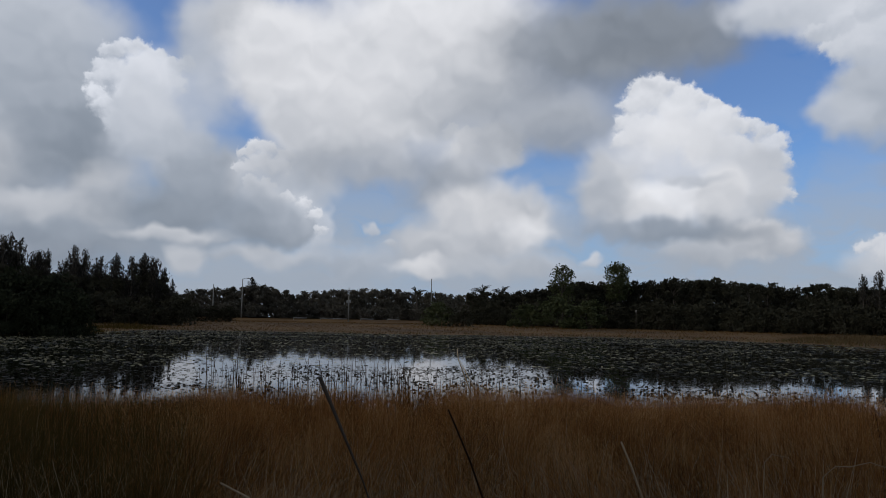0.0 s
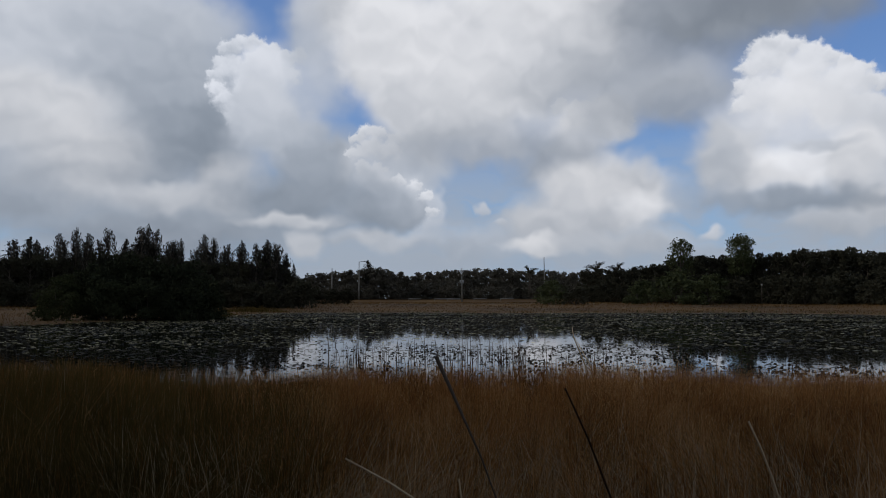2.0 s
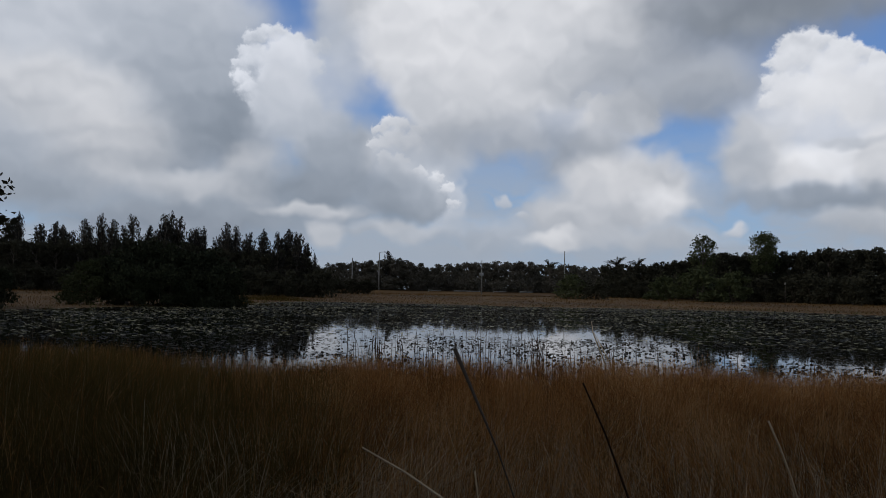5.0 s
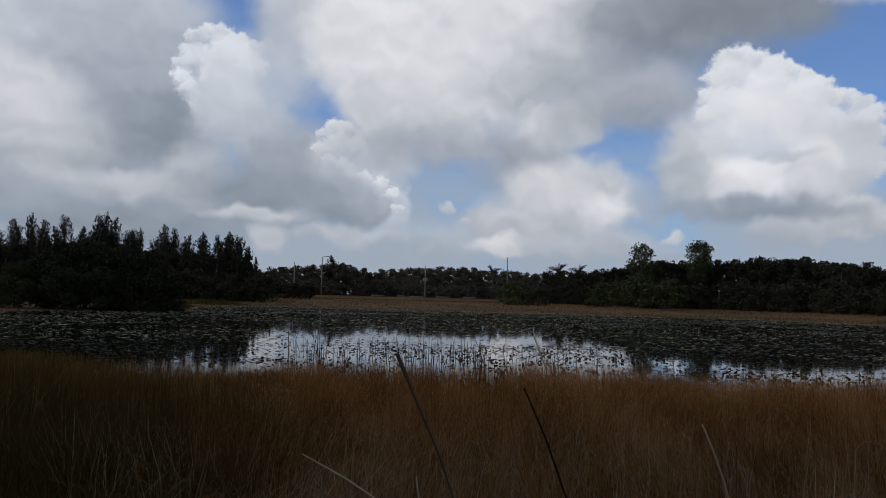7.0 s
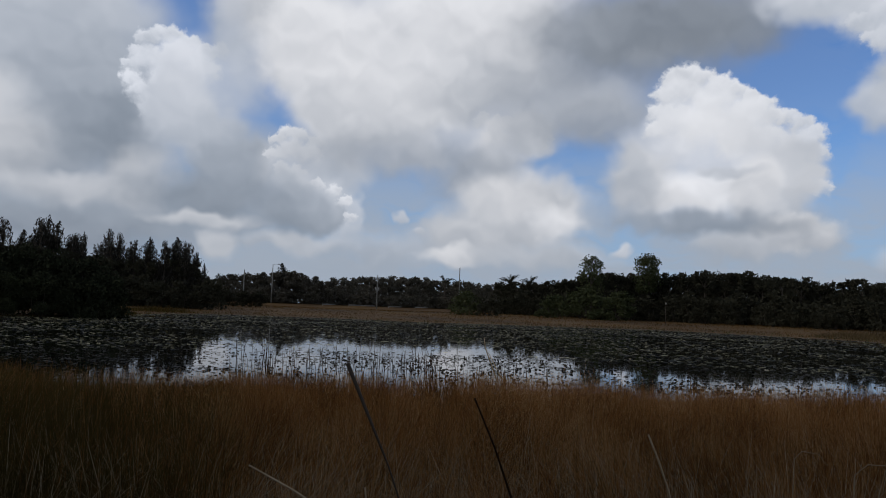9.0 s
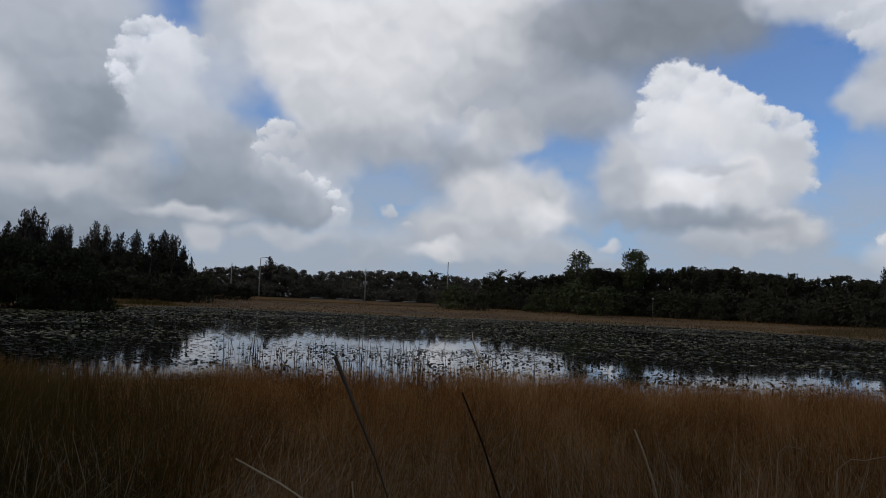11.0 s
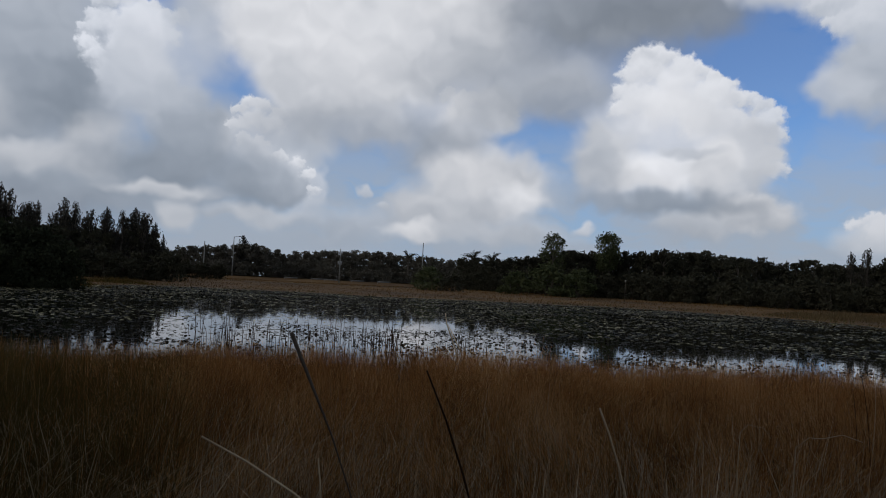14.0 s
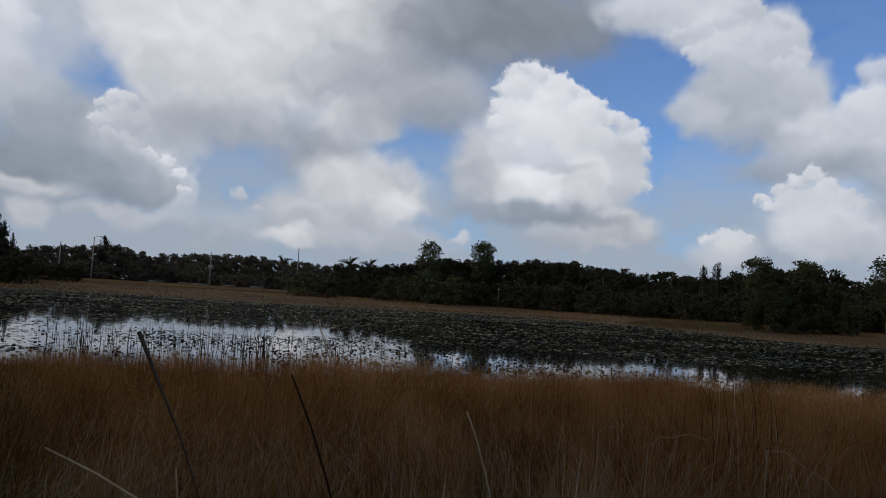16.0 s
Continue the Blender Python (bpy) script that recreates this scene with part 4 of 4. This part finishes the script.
thicket("undergrowth", "dense dark undergrowth inside the woods", 2, 58, lambda a: np.interp(a, [2, 10, 20, 30, 40, 58], [222, 199, 182, 167, 152, 127]), lambda a: np.interp(a, RIGHT_AZ, RIGHT_EL) - 0.5, 24000, 0.55, M_LEAF)
thicket("undergrowth", "dense dark undergrowth below the casuarinas", -58, -20, lambda a: 160 + 0 * a, lambda a: 2.5 - 1.0 * (a > -20.6), 14000, 0.62, M_LEAF)
thicket("undergrowth", "low dark scrub at the foot of the woods", 3, 58, lambda a: np.interp(a, [2, 10, 20, 30, 40, 58], [203, 181, 163, 148, 133, 108]), lambda a: 1.3 + 0 * a, 15000, 0.5, M_LEAF)
# casuarinas of the left bank
for az, top, kind in [(-46, 4.6, "a"), (-43.6, 4.0, "b"), (-42, 4.3, "c"), (-40.1, 4.7, "a"), (-37.9, 4.1, "b"), (-36.1, 4.45, "c"), (-35.1, 4.95, "a"), (-34.3, 4.5, "c"), (-33, 4.95, "b"),
                      (-31.9, 4.2, "c"), (-30.9, 5.15, "b"), (-30.5, 5.35, "a"), (-29.9, 4.95, "c"), (-28.9, 4.1, "b"), (-28.2, 4.35, "a"), (-26.6, 4.65, "c"), (-25.9, 4.5, "b"), (-24.9, 4.0, "c"), (-23.9, 4.3, "a"),
                      (-22.9, 4.15, "b"), (-22.1, 4.35, "c"), (-21.4, 3.7, "a"), (-20.7, 3.4, "b"), (-20.1, 2.6, "c")]:
    plant("pine_" + kind, az, 150 + jitter(6), top, random.uniform(0.85, 1.55), "casuarinas of the left bank")
for k in range(26):
    plant("pine_" + "abc"[k % 3], -43 + 22 * (k + random.random()) / 26, 156 + jitter(5), 3.9 + jitter(0.35), random.uniform(1.4, 2.1), "casuarinas of the left bank")
az = -56.0
while az < -19.5:
    plant(random.choice(["broad_a", "broad_c"]), az, 146 + jitter(5), (3.1 if az < -24 else 2.7) + jitter(0.35) - (1.3 if az > -20.6 else 0), random.uniform(0.8, 1.0), "woods of the left bank")
    plant(random.choice(["bush_a", "bush_b"]), az + jitter(0.5), 138 + jitter(3), 1.35 + jitter(0.3), random.uniform(0.9, 1.2), "bushes before the left woods")
    az += 1.3
for az in (-18.6, -17.2, -16.1):
    plant("bush_a", az, 175, 0.75, 1.2, "bushes before the left woods")
# the big thicket on the left shore
for az, r, top, wide, kind in [(-35.9, 80, 1.7, 0.95, "c"), (-34.0, 82, 2.6, 0.85, "a"), (-32.0, 83, 3.3, 0.75, "b"), (-30.0, 82, 3.2, 0.75, "a"), (-28.2, 81, 2.8, 0.8, "b"), (-26.9, 80, 2.2, 0.75, "a"),
                               (-33.0, 78, 1.5, 0.9, "b"), (-30.6, 78, 1.6, 0.9, "a"), (-28.0, 78, 1.3, 0.9, "b"), (-41.6, 72, 1.4, 0.9, "a"), (-43.5, 70, 2.2, 0.9, "b")]:
    plant("dense_" + kind, az, r, top, wide, "thicket on the left shore")
plant("big", -52.3, 30, 13.6, 1.22)
plant("sapling", -44.6, 15.6, 0.9, 0.75)
# two unseen trees behind the stand, added to shade the grass on the left
plant("big", -98.0, 17, 36.0, 1.1)
plant("big", -92.0, 11, 52.0, 0.9)


# ---- road, poles and posts ----
heap = Heap()
xs = np.linspace(-260, 60, 40)
for x0, x1 in zip(xs[:-1], xs[1:]):
    za, zb = float(height(x0, 229.0)) + 0.06, float(height(x1, 229.0)) + 0.06
    heap.add([(x0, 225.5, za), (x1, 225.5, zb), (x1, 232.5, zb), (x0, 232.5, za)], [(0, 1, 2, 3)])
tagged(part("road", heap.mesh("road", M_ASPHALT)), "grey asphalt road on a low bank behind the marsh", "road", kind="structure")

rail = thing("guard_rail", "long galvanised guard rail along the road", "guard rail")
for k in range(8):
    x0 = -45 + 4.0 * k
    if k in (1, 4, 6):
        continue
    z0 = float(height(x0, 223.4)) - 0.32
    h = Heap()
    h.box(-0.06, 0.06, -0.06, 0.06, -0.3, 0.95, 0.02)
    post = part("rail_post", h.mesh("rail_post", M_STEEL), rail)
    post.location = (x0, 223.4, z0)
    h = Heap()
    for zz, yy in ((0.62, -0.02), (0.72, -0.06), (0.80, -0.02), (0.88, -0.06)):
        h.box(0, 3.96, yy - 0.07, yy, zz, zz + 0.09)
    beam = part("rail_beam", h.mesh("rail_beam", M_STEEL), rail)
    beam.location = (x0, 223.3, z0)


def stand(ob, az, r, sink=0.15):
    x, y, _ = polar(az, r)
    ob.location = (x, y, float(height(x, y)) - sink)
    return ob


def tall_at(az, r, top):
    x, y, _ = polar(az, r)
    return EYE + r * math.tan(radians(top)) - float(height(x, y))


lamp_post = stand(thing("street_lamp", "tall concrete street lamp with a short arm", "street lamp"), -15.2, 234)
H = tall_at(-15.2, 234, 2.82)
part("pole", Heap().tube([(0, 0, 0), (0, 0, H * 0.5), (0, 0, H)], [0.20, 0.16, 0.11], 10).mesh("pole", M_CONCRETE, True), lamp_post)
part("arm", Heap().tube([(0, 0, H - 0.1), (0.7, 0, H + 0.12), (1.5, 0, H + 0.16)], [0.06, 0.05, 0.05], 6).mesh("arm", M_STEEL, True), lamp_post)
part("lamp_head", Heap().tube([(1.35, 0, H + 0.14), (1.6, 0, H + 0.18), (1.95, 0, H + 0.15), (2.15, 0, H + 0.1)], [0.07, 0.15, 0.15, 0.06], 8).mesh("lamp_head", M_STEEL, True), lamp_post)


def utility_pole(az, r, top, label, arms, cans):
    pole = stand(thing("utility_pole", label, "utility pole"), az, r)
    tall = tall_at(az, r, top)
    part("pole", Heap().tube([(0, 0, 0), (0, 0, tall / 2), (0, 0, tall)], [0.19, 0.16, 0.12], 10).mesh("pole", M_CONCRETE, True), pole)
    for k in range(arms):
        z = tall - 0.9 - 1.5 * k
        arm = part("crossarm", Heap().box(-1.15, 1.15, -0.19, -0.11, z, z + 0.13).mesh("crossarm", M_WOOD), pole)
        for x in (-1.05, -0.45, 0.5, 1.05):
            part("insulator", Heap().tube([(x, -0.15, z + 0.13), (x, -0.15, z + 0.2), (x, -0.15, z + 0.28), (x, -0.15, z + 0.36)], [0.03, 0.075, 0.05, 0.07], 7).mesh("insulator", M_STEEL, True), arm)
    for k in range(cans):
        x, z = (-0.42, 0.42, 0.0)[k], tall - 4.6 - 0.5 * (k == 2)
        part("transformer", Heap().tube([(x, -0.2, z), (x, -0.2, z + 0.04), (x, -0.2, z + 0.85), (x, -0.2, z + 0.95)], [0.2, 0.24, 0.24, 0.12], 10).mesh("transformer", M_STEEL, True), pole)
    return pole


utility_pole(-7.3, 222, 2.35, "timber utility pole with crossarms and grey transformers", 2, 3)
utility_pole(-1.0, 236, 3.15, "tall slim concrete pole rising over the woods", 0, 0)
utility_pole(-17.25, 236, 2.35, "short concrete pole among the far trees", 0, 0)
utility_pole(25.4, 170, 2.85, "thin grey pole rising behind the near woods", 0, 0)

box_post = stand(thing("nest_box_post", "thin post with a pale nest box before dark woods", "post"), 14.42, 146, 0.1)
H = tall_at(14.42, 146, 0.98)
part("post", Heap().tube([(0, 0, 0), (0.02, 0, H * 0.5), (0.05, 0, H - 0.3)], [0.055, 0.05, 0.045], 7).mesh("post", M_WOOD, True), box_post)
h = Heap().box(-0.08, 0.16, -0.12, 0.12, H - 0.42, H, 0.02)
part("nest_box", h.mesh("nest_box", M_CONCRETE), box_post, "weathered white box")

# ---- stems standing in the open water ----
def stems(n, az0, az1, r0, r1, tall, thick, mat, name, label):
    heap = Heap()
    x, y, r, _ = spread(n, az0, az1, r0, r1, 1.3)
    for px, py in zip(x, y):
        h = tall * random.uniform(0.35, 1.25)
        dx, dy = random.gauss(0, 0.08) * h, random.gauss(0, 0.08) * h
        if random.random() < 0.12:
            dx *= 4
        w = thick * random.uniform(0.7, 1.4)
        heap.tube([(px, py, -0.5), (px + dx * 0.3, py + dy * 0.3, h * 0.5), (px + dx, py + dy, h)], [w, w * 0.8, w * 0.4], 4)
    return tagged(part(name, heap.mesh(name, mat)), label, "reed stems", kind="stuff")


stems(230, -18, -2, 14.5, 28, 0.8, 0.008, M_DARKSTALK, "reed_stems", "thin dark reed stems standing in the open water")
stems(45, -3, 6, 16, 28, 0.6, 0.007, M_DARKSTALK, "reed_stems", "scattered dark stems in the open water")
stems(70, 2, 38, 15, 24, 0.5, 0.008, M_DARKSTALK, "reed_stems", "sparse dark stems at the near waterline")
reed = thing("bent_reed", "tall pale bent reed leaning out of the water", "reed")
part("stem", Heap().tube([(0.55, -0.4, -0.5), (0.3, -0.2, 0.25), (0.02, 0, 0.95), (-0.02, 0, 1.25)], [0.022, 0.02, 0.016, 0.01], 6).mesh("stem", M_STALK, True), reed)
part("stem", Heap().tube([(0.72, -0.4, -0.5), (0.45, -0.2, 0.2), (0.05, 0, 0.95)], [0.016, 0.014, 0.008], 6).mesh("stem", M_STALK, True), reed)
reed.location = polar(1.1, 22.0)


# ---- single stalks close to the camera ----
def stalk(name, label, tip, foot, r_tip, r_foot, mat, taper=1.0):
    """A long bent stalk from its tip (bearing, elevation, distance) down to the ground at a bearing and distance."""
    t = polar(tip[0], tip[2], EYE + tip[2] * math.tan(radians(tip[1])))
    f = polar(foot[0], foot[1])
    f[2] = float(height(f[0], f[1])) - 0.08
    u = np.linspace(0, 1, 8)[:, None]
    bow = np.array((0.03, 0.0, 0.06)) * np.linalg.norm(t - f)
    pts = f + (t - f) * u + bow * (4 * u * (1 - u))
    ob = thing(name, label, "stalk")
    part("stem", Heap().tube(pts, r_foot + (r_tip - r_foot) * np.linspace(0, 1, 8) ** taper, 8).mesh("stem", mat, True), ob)
    return ob


stalk("cane", "thick grey broken cane leaning in the grass", (-9.3, -4.45, 1.25), (5.0, 1.5), 0.0036, 0.0008, M_CANE, 8.0)
stalk("grass_stalk", "single dark dry stalk leaning in the grass", (0.45, -6.75, 2.4), (9.0, 2.3), 0.0030, 0.0052, M_DARKSTALK)
stalk("grass_stalk", "single pale dry stalk leaning in the grass", (13.3, -8.65, 3.9), (17.0, 3.8), 0.0045, 0.007, M_STALK)
stalk("grass_stalk", "long pale bleached stalk lying across the grass", (-16.15, -11.85, 3.5), (9.0, 2.8), 0.0045, 0.007, M_STALK)


def arched(label, start, crest, end, r, thick, mat):
    """A stalk that is rooted in the grass, arches over and hangs down; bearings and elevations as seen from the stand."""
    pts = []
    for a, e in (start, crest, end):
        pts.append(polar(a, r, EYE + r * math.tan(radians(e))))
    foot = polar(start[0] - 0.4, r)
    foot[2] = float(height(foot[0], foot[1])) - 0.06
    line = [foot, (foot + pts[0]) / 2, pts[0], (pts[0] + pts[1]) / 2 + np.array((0, 0, 0.03)), pts[1], (pts[1] + pts[2]) / 2 + np.array((0, 0, 0.03)), pts[2]]
    ob = thing("bent_straw", label, "stalk")
    part("stem", Heap().tube(line, np.linspace(thick, thick * 0.45, len(line)), 6).mesh("stem", mat, True), ob)
    return ob


arched("pale straw bent over in the grass", (26.6, -10.0), (28.2, -9.2), (30.6, -9.1), 4.6, 0.0040, M_STALK)
arched("long pale straw arching down to the ground", (34.6, -9.3), (36.8, -10.0), (39.6, -12.2), 4.2, 0.0042, M_STALK)
arched("thin pale straw hooked at its tip", (23.0, -9.4), (24.0, -8.9), (25.0, -9.6), 5.2, 0.0036, M_STALK)
stalk("grass_stalk", "short pale stub of a broken stalk", (-7.6, -13.4, 3.2), (-7.5, 3.15), 0.0035, 0.0045, M_STALK)
for k in range(13):
    a, d = 30.2 + 0.42 * k + jitter(0.2), 6.4 + jitter(0.9)
    stalk("tall_stem", "tall thin brown stem standing above the grass", (a + jitter(0.9), -5.4 + jitter(1.0), d), (a + jitter(0.5), d), 0.0016, 0.0036, M_DARKSTALK if k % 3 else M_STALK)
